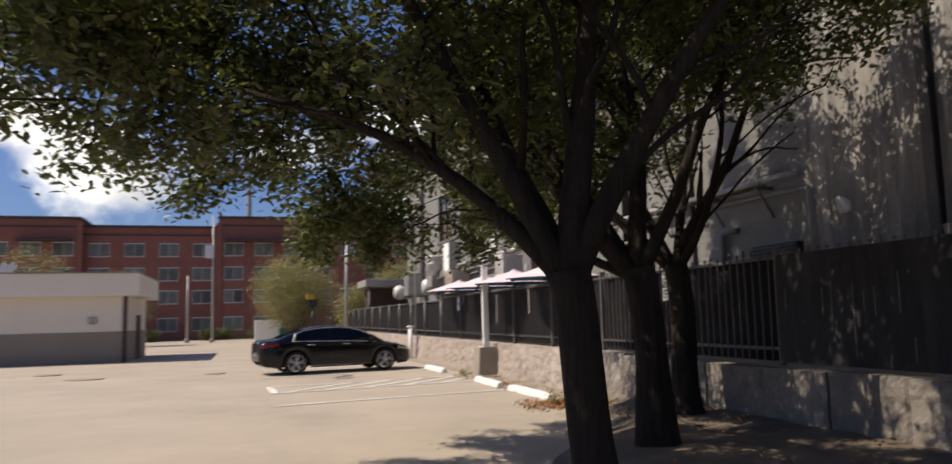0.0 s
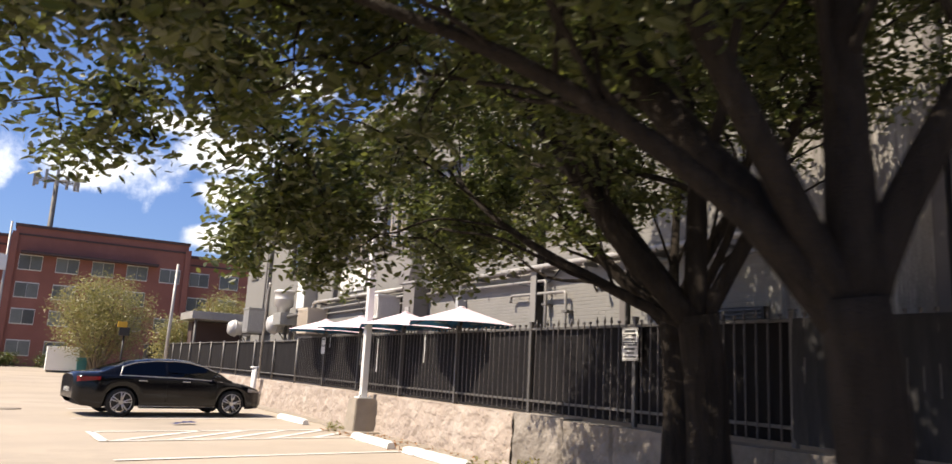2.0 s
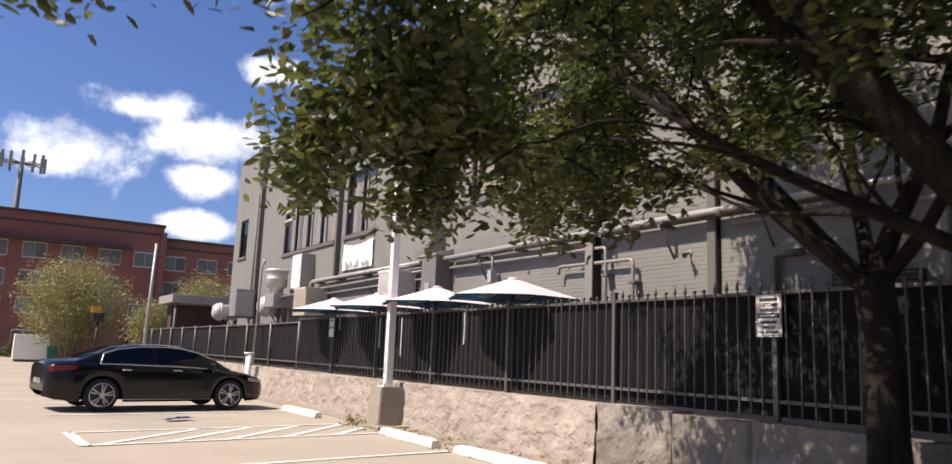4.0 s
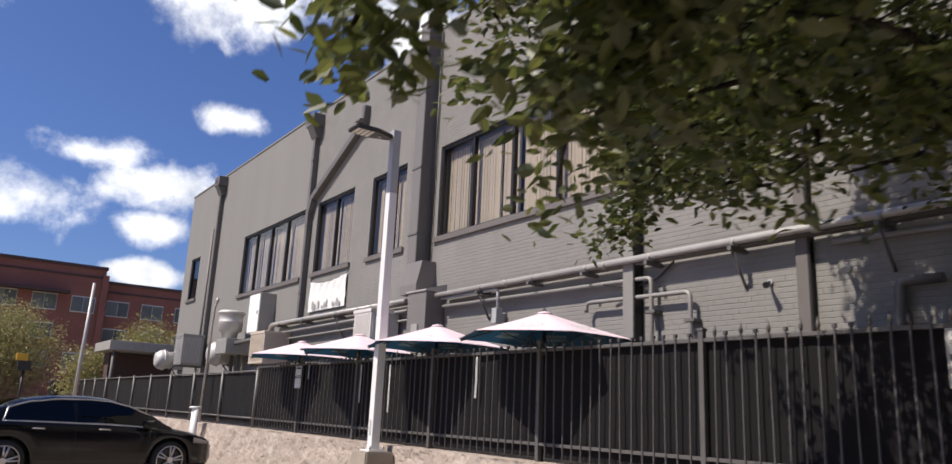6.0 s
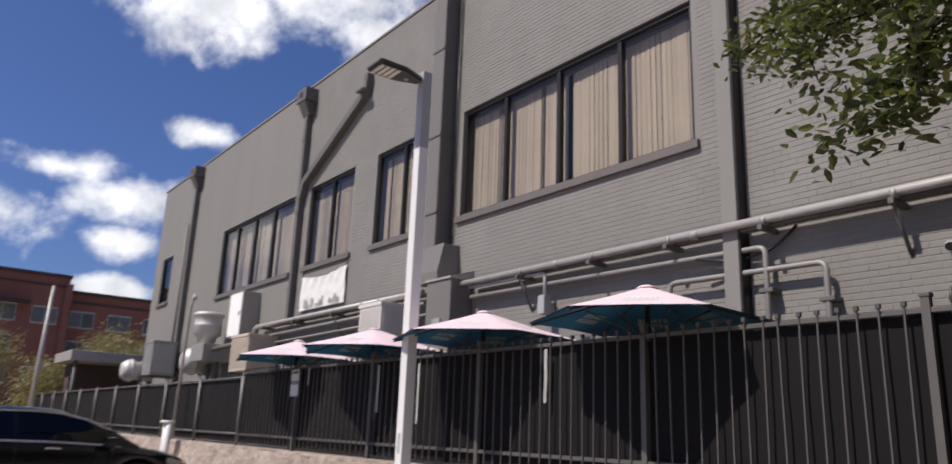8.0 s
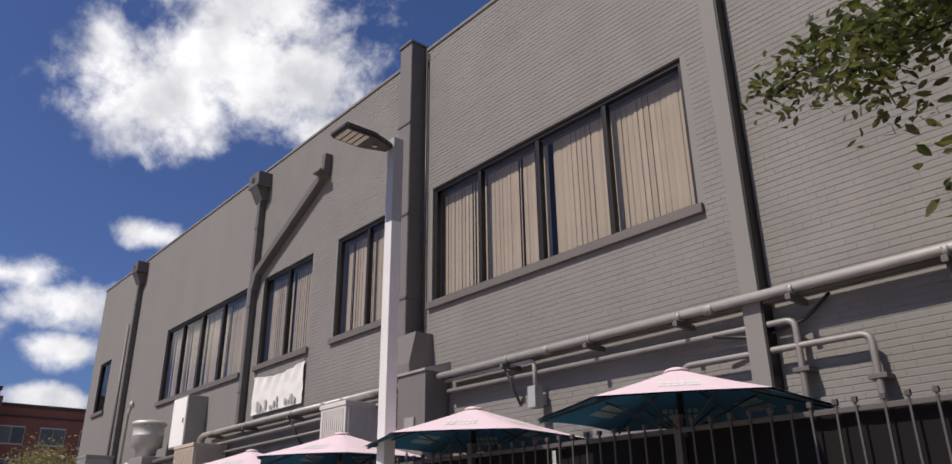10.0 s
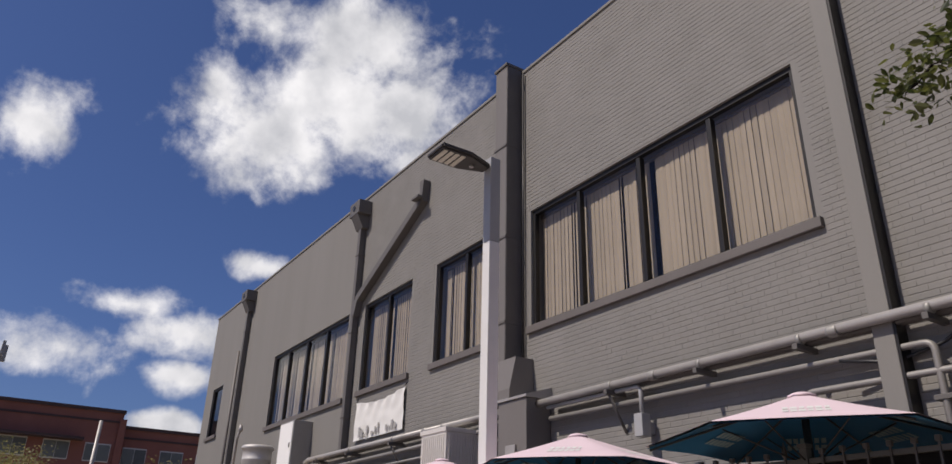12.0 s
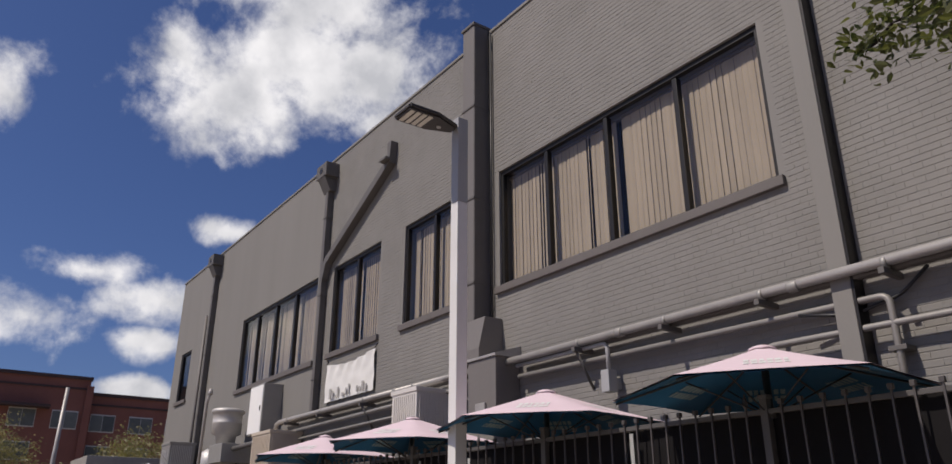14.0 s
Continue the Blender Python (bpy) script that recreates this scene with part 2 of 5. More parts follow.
M_ALLOY = mat("machined_alloy", (0.55, 0.53, 0.52), (0.45, 0.44, 0.43), 6, 60, 0.3, metal=0.8, bump=0.02)
M_CHROME = mat("chrome", (0.75, 0.75, 0.76), None, 6, 60, 0.12, metal=1.0, bump=0)
M_TAIL = mat("red_tail_lens", (0.28, 0.012, 0.02), None, 6, 60, 0.15, bump=0, coat=0.6)
M_HEAD = mat("clear_head_lens", (0.42, 0.4, 0.4), None, 6, 60, 0.1, bump=0, coat=0.6)
M_REDBRICK = mat("red_brick_far", (0.25, 0.098, 0.072), (0.19, 0.076, 0.058), 0.6, 6, 0.9, bump=0.1, third=(0.29, 0.125, 0.095), spots=0.4)
M_REDDARK = mat("dark_red_cornice", (0.075, 0.045, 0.04), None, 0.6, 6, 0.8, bump=0.05)
M_FARPANE = mat("far_window_pane", (0.13, 0.135, 0.12), (0.06, 0.066, 0.06), 0.5, 2, 0.4, bump=0, vary=0.45)
M_FARFRAME = mat("off_white_window_frame", (0.6, 0.58, 0.54), None, 2, 20, 0.7, bump=0)
M_CREAM = mat("cream_stucco", (0.72, 0.67, 0.59), (0.64, 0.59, 0.51), 0.6, 30, 0.9, bump=0.15, streak=True)
M_TAUPE = mat("taupe_paint", (0.27, 0.23, 0.185), (0.22, 0.19, 0.155), 0.7, 30, 0.85, bump=0.15)
M_ACW = mat("off_white_enamel", (0.6, 0.575, 0.54), (0.5, 0.475, 0.44), 2, 40, 0.5, bump=0.04, third=(0.34, 0.28, 0.22), spots=0.25)
M_ACB = mat("beige_enamel", (0.55, 0.47, 0.38), (0.45, 0.38, 0.3), 2, 40, 0.55, bump=0.04, third=(0.3, 0.2, 0.12), spots=0.35)
M_ACG = mat("grey_condenser_metal", (0.33, 0.32, 0.3), (0.25, 0.24, 0.225), 2, 40, 0.5, metal=0.3, bump=0.04)
M_ALU = mat("spun_aluminium", (0.58, 0.56, 0.54), (0.46, 0.44, 0.42), 3, 40, 0.5, metal=0.3, bump=0.04)
M_BANNER = mat("white_vinyl_banner", (0.74, 0.73, 0.7), (0.66, 0.65, 0.62), 3, 40, 0.55, bump=0.05)
M_WHITEBOX = mat("white_gloss_enamel", (0.86, 0.85, 0.83), (0.78, 0.77, 0.74), 1.5, 30, 0.5, bump=0.03)
M_BANNERINK = mat("faded_grey_ink", (0.3, 0.29, 0.28), (0.5, 0.49, 0.47), 9, 40, 0.6, bump=0)
M_SIGN = mat("white_sign_sheet", (0.66, 0.65, 0.63), (0.58, 0.57, 0.55), 5, 60, 0.5, bump=0.02)
M_INK = mat("black_sign_ink", (0.03, 0.03, 0.03), None, 5, 60, 0.6, bump=0)
M_BLUE = mat("blue_plastic_scrap", (0.03, 0.045, 0.2), (0.1, 0.12, 0.25), 14, 60, 0.5, bump=0.2)
M_YELLOW = mat("yellow_signal_housing", (0.55, 0.33, 0.03), None, 3, 30, 0.5, bump=0)
M_TEALBIN = mat("teal_bin", (0.03, 0.17, 0.18), None, 3, 30, 0.5, bump=0)
M_TWIG = mat("grey_brown_twigs", (0.17, 0.13, 0.09), None, 3, 30, 0.9, bump=0.2)


def leaf_mat(name, c1, c2, trans=0.35):
    m = bpy.data.materials.new(name)
    m.use_nodes = True
    nt = m.node_tree
    nt.nodes.clear()
    out, mixs = nt.nodes.new("ShaderNodeOutputMaterial"), nt.nodes.new("ShaderNodeMixShader")
    pb, tl = nt.nodes.new("ShaderNodeBsdfPrincipled"), nt.nodes.new("ShaderNodeBsdfTranslucent")
    geo, mx, hs = nt.nodes.new("ShaderNodeNewGeometry"), nt.nodes.new("ShaderNodeMix"), nt.nodes.new("ShaderNodeHueSaturation")
    mx.data_type = "RGBA"
    mx.inputs["A"].default_value, mx.inputs["B"].default_value = (*c1, 1), (*c2, 1)
    nt.links.new(geo.outputs["Random Per Island"], mx.inputs["Factor"])
    nt.links.new(mx.outputs["Result"], hs.inputs["Color"])
    hs.inputs["Value"].default_value, hs.inputs["Saturation"].default_value = 1.7, 1.1
    nt.links.new(mx.outputs["Result"], pb.inputs["Base Color"])
    nt.links.new(hs.outputs["Color"], tl.inputs["Color"])
    pb.inputs["Roughness"].default_value = 0.42
    mixs.inputs[0].default_value = trans
    nt.links.new(pb.outputs[0], mixs.inputs[1])
    nt.links.new(tl.outputs[0], mixs.inputs[2])
    nt.links.new(mixs.outputs[0], out.inputs[0])
    return m


M_LEAF = leaf_mat("oak_leaf", (0.027, 0.039, 0.012), (0.1, 0.108, 0.033), 0.42)
M_BUSHLEAF = leaf_mat("pale_spring_leaf", (0.15, 0.155, 0.05), (0.28, 0.24, 0.115), 0.35)
M_LITTER = mat("dry_brown_leaf", (0.3, 0.15, 0.06), (0.18, 0.08, 0.035), 8, 60, 0.9, bump=0.1, island=0.35)
M_WEED = leaf_mat("weed_leaf", (0.13, 0.14, 0.05), (0.26, 0.23, 0.1), 0.3)


# ---- building helpers ----
def box(bm, x0, y0, z0, x1, y1, z1, bevel=0.0):
    x0, x1, y0, y1, z0, z1 = min(x0, x1), max(x0, x1), min(y0, y1), max(y0, y1), min(z0, z1), max(z0, z1)
    v = [bm.verts.new(p) for p in ((x0, y0, z0), (x1, y0, z0), (x1, y1, z0), (x0, y1, z0), (x0, y0, z1), (x1, y0, z1), (x1, y1, z1), (x0, y1, z1))]
    f = [bm.faces.new([v[i] for i in q]) for q in ((0, 3, 2, 1), (4, 5, 6, 7), (0, 1, 5, 4), (1, 2, 6, 5), (2, 3, 7, 6), (3, 0, 4, 7))]
    if bevel:
        bmesh.ops.bevel(bm, geom=list({e for q in f for e in q.edges}), offset=bevel, segments=2, affect="EDGES", profile=0.6)
    return v


def tube(bm, pts, radii, n=12, caps=True, square=False):
    """A tube along points, with a radius for each."""
    pts = [Vector(p) for p in pts]
    if isinstance(radii, (int, float)):
        radii = [radii] * len(pts)
    rings, up = [], None
    for i, p in enumerate(pts):
        d = (pts[min(i + 1, len(pts) - 1)] - pts[max(i - 1, 0)]).normalized()
        if up is None:
            up = d.orthogonal().normalized()
            if square:
                up = (Vector((1, 0, 0)) if abs(d.x) < 0.9 else Vector((0, 1, 0)))
        up = (up - d * up.dot(d)).normalized()
        side = d.cross(up)
        off = math.pi / 4 if square else 0
        rings.append([bm.verts.new(p + radii[i] * (math.cos(off + 2 * math.pi * k / n) * up + math.sin(off + 2 * math.pi * k / n) * side)) for k in range(n)])
    for a, b in zip(rings, rings[1:]):
        for k in range(n):
            f = bm.faces.new((a[k], a[(k + 1) % n], b[(k + 1) % n], b[k]))
            f.smooth = not square
    if caps:
        bm.faces.new(rings[0][::-1])
        bm.faces.new(rings[-1])
    return rings


def lathe(bm, profile, n=24, at=(0, 0, 0), axis="z"):
    """A turned body from (radius, height) pairs."""
    rings = []
    for r, h in profile:
        ring = []
        for k in range(n):
            a = 2 * math.pi * k / n
            c, s = r * math.cos(a), r * math.sin(a)
            p = {"z": (c, s, h), "x": (h, c, s), "y": (c, h, s)}[axis]
            ring.append(bm.verts.new(Vector(p) + Vector(at)))
        rings.append(ring)
    for a, b in zip(rings, rings[1:]):
        for k in range(n):
            bm.faces.new((a[k], a[(k + 1) % n], b[(k + 1) % n], b[k])).smooth = True
    bm.faces.new(rings[0][::-1])
    bm.faces.new(rings[-1])


def prism(bm, outline, axis, a, b):
    """An outline extruded along an axis from a to b; the outline is in the other two coordinates."""
    put = {"x": lambda p, t: (t, p[0], p[1]), "y": lambda p, t: (p[0], t, p[1]), "z": lambda p, t: (p[0], p[1], t)}[axis]
    lo, hi = [bm.verts.new(put(p, a)) for p in outline], [bm.verts.new(put(p, b)) for p in outline]
    n = len(outline)
    bm.faces.new(lo)
    bm.faces.new(hi[::-1])
    for i in range(n):
        bm.faces.new((lo[i], hi[i], hi[(i + 1) % n], lo[(i + 1) % n]))


def finish(name, bm, material):
    me = bpy.data.meshes.new(name)
    bmesh.ops.recalc_face_normals(bm, faces=bm.faces)
    bm.to_mesh(me)
    bm.free()
    me.materials.append(material)
    return me


def part(name, bm, material, parent, label=""):
    """One mesh object under a thing or part."""
    ob = new(name, bm if isinstance(bm, bpy.types.Mesh) else finish(name, bm, material))
    ob.parent = parent
    return tagged(ob, label)


def solid(name, bm, material, label, category, group="", kind=""):
    """A thing or piece of the setting that is one mesh."""
    return tagged(new(name, finish(name, bm, material)), label, category, group, kind)


def thing(name, at, label, category, group="", kind="", turn=0):
    ob = new(name)
    ob.empty_display_size = 0.2
    ob.matrix_basis = pose(*at, 0, 0, turn)
    return tagged(ob, label, category, group, kind)


def from_arrays(name, verts, faces, material):
    me = bpy.data.meshes.new(name)
    verts, faces = np.asarray(verts, dtype=np.float32), np.asarray(faces, dtype=np.int32)
    me.vertices.add(len(verts))
    me.vertices.foreach_set("co", verts.ravel())
    k = faces.shape[1]
    me.loops.add(faces.size)
    me.loops.foreach_set("vertex_index", faces.ravel())
    me.polygons.add(len(faces))
    me.polygons.foreach_set("loop_start", np.arange(0, faces.size, k, dtype=np.int32))
    me.update(calc_edges=True)
    me.validate()
    me.shade_flat()
    me.materials.append(material)
    return me


def B():
    return bmesh.new()


rnd = random.Random(7)
rng = np.random.default_rng(5)

# ---- ground ----
bm = B()
bmesh.ops.create_grid(bm, x_segments=2, y_segments=2, size=2500)
for v in bm.verts:
    v.co.z = -0.02
solid("ground", bm, M_GROUND, "dry bare ground reaching to the horizon", "ground", kind="structure")
bm = B()
NX, NY = 60, 110
grid = [[bm.verts.new((-45 + 51.6 * i / NX, -30 + 100 * j / NY, 0.012 * noise.noise((i * 0.33, j * 0.33, 0)))) for j in range(NY + 1)] for i in range(NX + 1)]
for i in range(NX):
    for j in range(NY):
        bm.faces.new((grid[i][j], grid[i + 1][j], grid[i + 1][j + 1], grid[i][j + 1])).smooth = True
solid("pavement", bm, M_LOT, "sun-bleached tan concrete parking lot with stains", "parking lot", kind="structure")


def bed_height(x, y):
    """The planted strip under the trees rises a little towards the wall."""
    edge = (x - (0.2 + 0.55 * (y + 2.0) + 0.35 * math.sin(y * 1.3))) if y > -2 else (x - 0.2)
    a = max(0.0, min(1.0, edge / 1.4))
    b = max(0.0, min(1.0, (8.9 + 0.3 * math.sin(x * 2.1) - y) / 1.6))
    k = a * b
    return k * k * (3 - 2 * k)


bm = B()
NX, NY = 80, 150
gv = {}
for i in range(NX + 1):
    for j in range(NY + 1):
        x, y = -0.5 + 7.1 * i / NX, -14 + 23.5 * j / NY
        h = bed_height(x, y)
        if h <= 0.001:
            z = -0.05
        else:
            z = 0.26 * h - 0.02 + 0.03 * noise.noise((x * 2.2, y * 2.2, 1)) * h + 0.02 * noise.noise((x * 7, y * 7, 3)) * h
        gv[i, j] = bm.verts.new((x, y, z))
for i in range(NX):
    for j in range(NY):
        q = [gv[i, j], gv[i + 1, j], gv[i + 1, j + 1], gv[i, j + 1]]
        if max(v.co.z for v in q) > -0.04:
            bm.faces.new(q).smooth = True
solid("planting_bed", bm, M_DIRT, "bare dark soil with leaf litter under the trees", "soil bed", kind="structure")

# painted lines of the stalls: along x, each a thin slab of paint
def stripe(x0, y0, x1, y1, w, name="parking_line", label="worn white painted parking line"):
    bm = B()
    d = Vector((x1 - x0, y1 - y0, 0)).normalized()
    n = Vector((-d.y, d.x, 0)) * w / 2
    L = (Vector((x1, y1, 0)) - Vector((x0, y0, 0))).length
    k = max(2, int(L / 0.12))
    a, b = [], []
    for i in range(k + 1):
        p = Vector((x0, y0, 0.013)) + d * L * i / k
        a.append(bm.verts.new(p + n * (1 + 0.12 * noise.noise(p * 5))))
        b.append(bm.verts.new(p - n * (1 + 0.12 * noise.noise(p * 5 + Vector((9, 0, 0))))))
    for i in range(k):
        bm.faces.new((a[i], b[i], b[i + 1], a[i + 1]))
    return solid(name, bm, M_LINE, label, "road marking", "parking stall lines", kind="structure")


SLANT = 0.16                                    # the stalls lie a little askew to the wall
for x, y in ((0.44, 10.97), (0.25, 18.65), (0.3, 22.0), (0.3, 25.2)):
    stripe(x, y, 5.5, y + SLANT * (5.5 - x), 0.11)
for x, y in ((0.56, 13.65), (0.43, 15.4)):
    stripe(x, y, 5.6, y + SLANT * (5.6 - x), 0.11)
stripe(0.52, 13.6, 0.42, 15.45, 0.17)
for k in range(5):
    x = 0.72 + 0.98 * k
    run_ = min(1.9, 5.55 - x)
    y = 13.7 + SLANT * (x - 0.56)
    stripe(x, y, x + run_, y + (1.72 + 0.3) * run_ / 1.9, 0.14)

# dark utility covers set in the lot
for x, y, rx, ry in ((-6.55, 24.6, 0.42, 0.4), (-4.86, 21.5, 0.55, 0.4), (-1.08, 21.7, 0.32, 0.3)):
    bm = B()
    lathe(bm, [(1.0, 0.0), (1.0, 0.022), (0.92, 0.026)], 24)
    bmesh.ops.scale(bm, vec=(rx, ry, 1), verts=bm.verts)
    solid("utility_cover", bm, M_FOOT, "dark round utility cover set in the lot", "utility cover", "covers in the lot").matrix_basis = pose(x, y, 0)

# ---- retaining wall ----
WX, WTOP = 6.42, 0.9
bm = B()
Y0, Y1 = 9.5, 62.0
ny, nz_ = 1100, 28
def rough(y, z):
    h = sum(amp * noise.noise((y * f, z * f * 1.3, 3 * f)) for f, amp in ((1.2, 0.05), (2.7, 0.045), (5.6, 0.03), (11, 0.014), (21, 0.007)))
    return 0.38 * h + 0.4 * 0.026 * math.floor(h / 0.026 + 0.5)


front = []
for j in range(ny + 1):
    y = Y0 + (Y1 - Y0) * (j / ny) ** 1.5
    col = [bm.verts.new((WX + 0.07 * (k / nz_) - rough(y, WTOP * k / nz_) * (0.4 + 0.6 * (k < nz_)), y, -0.05 + (WTOP + 0.05 + 0.02 * noise.noise((y * 0.9, 3, 0))) * k / nz_)) for k in range(nz_ + 1)]
    col.append(bm.verts.new((WX + 0.48, y, WTOP)))
    front.append(col)
for a, b in zip(front, front[1:]):
    for k in range(len(a) - 1):
        bm.faces.new((a[k], b[k], b[k + 1], a[k + 1]))
wall_low = solid("retaining_wall", bm, M_RWALL, "low rough-plastered tan retaining wall under the fence", "retaining wall", kind="structure")
# raised patio behind the wall
bm = B()
box(bm, WX + 0.45, -14, -0.05, 9.02, 62, WTOP - 0.03)
solid("patio_slab", bm, M_FOOT, "raised concrete strip between fence and building", "patio", kind="structure")
# the part of the wall built of large grey blocks
bm = B()
box(bm, WX + 0.12, -14, -0.05, WX + 0.45, 9.5, WTOP - 0.03)
block_wall = solid("retaining_wall_blocks", bm, M_RBLOCK, "weathered grey block retaining wall in tree shade", "retaining wall", kind="structure")
y = 9.48
while y > -13:
    ln = rnd.choice((1.18, 1.3, 1.42, 0.8))
    bm = B()
    n1, n2 = 26, 18
    top = WTOP + rnd.uniform(-0.02, 0.015)
    prot = rnd.uniform(0.0, 0.05)
    cols = []
    for j in range(n1 + 1):
        yy = y - (ln - 0.02) * j / n1
        edge = 0.03 if j in (0, n1) else 0
        col = [bm.verts.new((WX + 0.05 - prot - 0.75 * rough(yy, top * k / n2 + 7) + edge, yy, -0.05 + (top + 0.05) * k / n2)) for k in range(n2 + 1)]
        col.append(bm.verts.new((WX + 0.44, yy, top)))
        cols.append(col)
    for a, b in zip(cols, cols[1:]):
        for k in range(len(a) - 1):
            bm.faces.new((a[k], b[k], b[k + 1], a[k + 1]))
    for c in (cols[0], cols[-1]):
        c2 = [bm.verts.new(v.co) for v in c] + [bm.verts.new((WX + 0.44, c[0].co.y, -0.05))]
        bm.faces.new(c2)
    part("block", bm, M_RBLOCK, block_wall)
    y -= ln

# ---- the grey building ----
FX, ROOF, YA, YB = 9.0, 10.65, -14.0, 39.72
building = thing("commercial_building", (FX, 12, 0), "two-storey grey painted brick building with flat roof", "building")
OFF = Vector((-FX, -12, 0))


def bpart(name, bm, material, parent=None, label=""):
    """A part of the building, given in world coordinates."""
    for v in bm.verts:
        v.co += OFF
    return part(name, bm, material, parent or building, label)


# openings: y from, y to, z from, z to, panes, slats seen
WINS = [(13.02, 18.46, 5.335, 7.52, (14.41, 15.79, 17.2), 13), (20.0, 21.8, 5.335, 7.52, (20.66,), 14), (22.87, 25.3, 5.335, 7.52, (24.06,), 11),
        (26.26, 31.87, 5.315, 7.52, (27.76, 29.18, 30.62), 9), (37.46, 38.72, 5.75, 7.58, (), 0)]


YS = 6.05                                       # on the near side of this line the paint is stained and peeling, with sun patches in its pale tones


def wall_piece(*a, material=M_WALLPAINT):
    bm = B()
    box(bm, *a)
    bpart("wall", bm, material)


wall_piece(FX, YA, 0, FX + 0.32, YS, ROOF, material=M_STAIN_SUN)
wall_piece(FX, YS, 0, FX + 0.32, YB, 5.28)
wall_piece(FX, YS, 7.58, FX + 0.32, YB, ROOF)
edge = YS
for y0, y1, z0, z1, mull, ns in WINS:
    wall_piece(FX, edge, 5.28, FX + 0.32, y0, 7.58)
    if z0 > 5.281:
        wall_piece(FX, y0, 5.28, FX + 0.32, y1, z0)
    if z1 < 7.579:
        wall_piece(FX, y0, z1, FX + 0.32, y1, 7.58)
    edge = y1
wall_piece(FX, edge, 5.28, FX + 0.32, YB, 7.58)
wall_piece(FX + 0.32, YB - 0.3, 0, 30, YB, ROOF)
wall_piece(FX + 0.32, YA, 0, 30, YA + 0.3, ROOF)
wall_piece(29.7, YA + 0.3, 0, 30, YB - 0.3, ROOF)
bm = B()
box(bm, FX + 0.32, YA + 0.3, ROOF - 0.5, 29.7, YB - 0.3, ROOF - 0.3)
bpart("roof", bm, M_TRIM)
# unseen inner floor and back wall, dark in colour to stand for unlit rooms
bm = B()
box(bm, FX + 0.32, YA + 0.3, 4.2, 29.7, YB - 0.3, 4.4)
box(bm, 13.0, YA + 0.3, 4.4, 13.2, YB - 0.3, ROOF - 0.5)
bpart("inner_floor", bm, M_DARK, label="unseen floor and back wall, coloured dark as unlit rooms")
bm = B()
box(bm, FX - 0.03, YA, ROOF, FX + 0.36, 18.68, ROOF + 0.06, 0.01)
box(bm, FX - 0.03, 19.15, ROOF, FX + 0.36, YB + 0.03, ROOF + 0.06, 0.01)
bpart("coping", bm, M_WALLPAINT, label="plain painted roof coping")
# pilaster strips
for y0, y1, p in ((12.31, 12.53, 0.2), (9.43, 9.6, 0.1), (3.42, 3.6, 0.1), (2.5, 2.62, 0.08)):
    bm = B()
    box(bm, FX - p, y0, 0.8, FX - 0.001, y1, ROOF - 0.02, 0.012)
    bpart("pilaster", bm, M_WALLPAINT if p > 0.15 else M_SILL, label="plain painted vertical strip on the wall")
    # thin dark edge puts the shade of the strip's side into colour
    bm = B()
    box(bm, FX - p + 0.004, y0 - 0.03, 0.8, FX - 0.001, y0 - 0.001, ROOF - 0.02, 0.004)
    bpart("pilaster_shade", bm, M_FRAME, label="dark brown metal edge painting in the strip's shaded side")

for wi, (y0, y1, z0, z1, mull, ns) in enumerate(WINS):
    win = new("window")
    win.parent = building
    tagged(win, "dark-framed window with beige vertical blinds")
    win.matrix_basis = pose(0, y0 - 12, z0)
    w, h = y1 - y0, z1 - z0
    bm = B()
    fx = 0.045
    for a in ((0, 0, 0.07, h), (w - 0.07, 0, w, h)):
        box(bm, fx, a[0], a[1], fx + 0.09, a[2], a[3], 0.006)
    box(bm, fx, 0.07, h - 0.08, fx + 0.09, w - 0.07, h, 0.006)
    box(bm, fx, 0.07, 0, fx + 0.09, w - 0.07, 0.06, 0.006)
    part("frame", bm, M_FRAME, win, "dark bronze metal frame")
    edges = [0.0] + [m - y0 for m in mull] + [w]
    for m in edges[1:-1]:
        bm = B()
        box(bm, fx - 0.005, m - 0.04, 0.06, fx + 0.1, m + 0.04, h - 0.1, 0.006)
        part("mullion", bm, M_FRAME, win)
    bm = B()
    box(bm, -0.07, -0.08, -0.13, 0.12, w + 0.08, -0.001, 0.012)
    part("sill", bm, M_SILL, win, "projecting painted sill")
    for a, b in zip(edges, edges[1:]):
        bm = B()
        bm.faces.new([bm.verts.new((fx + 0.045, yy, zz)) for yy, zz in ((a + 0.04, 0.05), (a + 0.04, h - 0.09), (b - 0.04, h - 0.09), (b - 0.04, 0.05))])
        p = part("pane", bm, M_GLASS, win)
        p.visible_shadow = False
    if not ns:
        continue
    # one run of vertical slats behind the whole window
    n = int((w - 0.1) / 0.098)
    sw = (w - 0.1) / n
    bm, hw, rows = B(), sw * 0.525, []
    c, s = math.cos(radians(4)), math.sin(radians(4))
    for k in range(5):
        u = -1 + 2 * k / 4
        rows.append([bm.verts.new((s * hw * u - 0.01 * (1 - u * u), c * hw * u, zz)) for zz in (0.09, h - 0.12)])
    for r1, r2 in zip(rows, rows[1:]):
        bm.faces.new((r1[0], r2[0], r2[1], r1[1])).smooth = True
    me_slat = finish("slat", bm, M_BLIND)
    bm = B()
    box(bm, fx + 0.17, 0.03, h - 0.13, fx + 0.23, w - 0.03, h - 0.08)
    part("blind_rail", bm, M_SILL, win)
    for k in range(n):
        yk = 0.05 + sw * (k + 0.5)
        if wi == 0 and 2.6 < yk < 2.7:
            continue
        sl = part("slat", me_slat, None, win)
        odd = rnd.random()
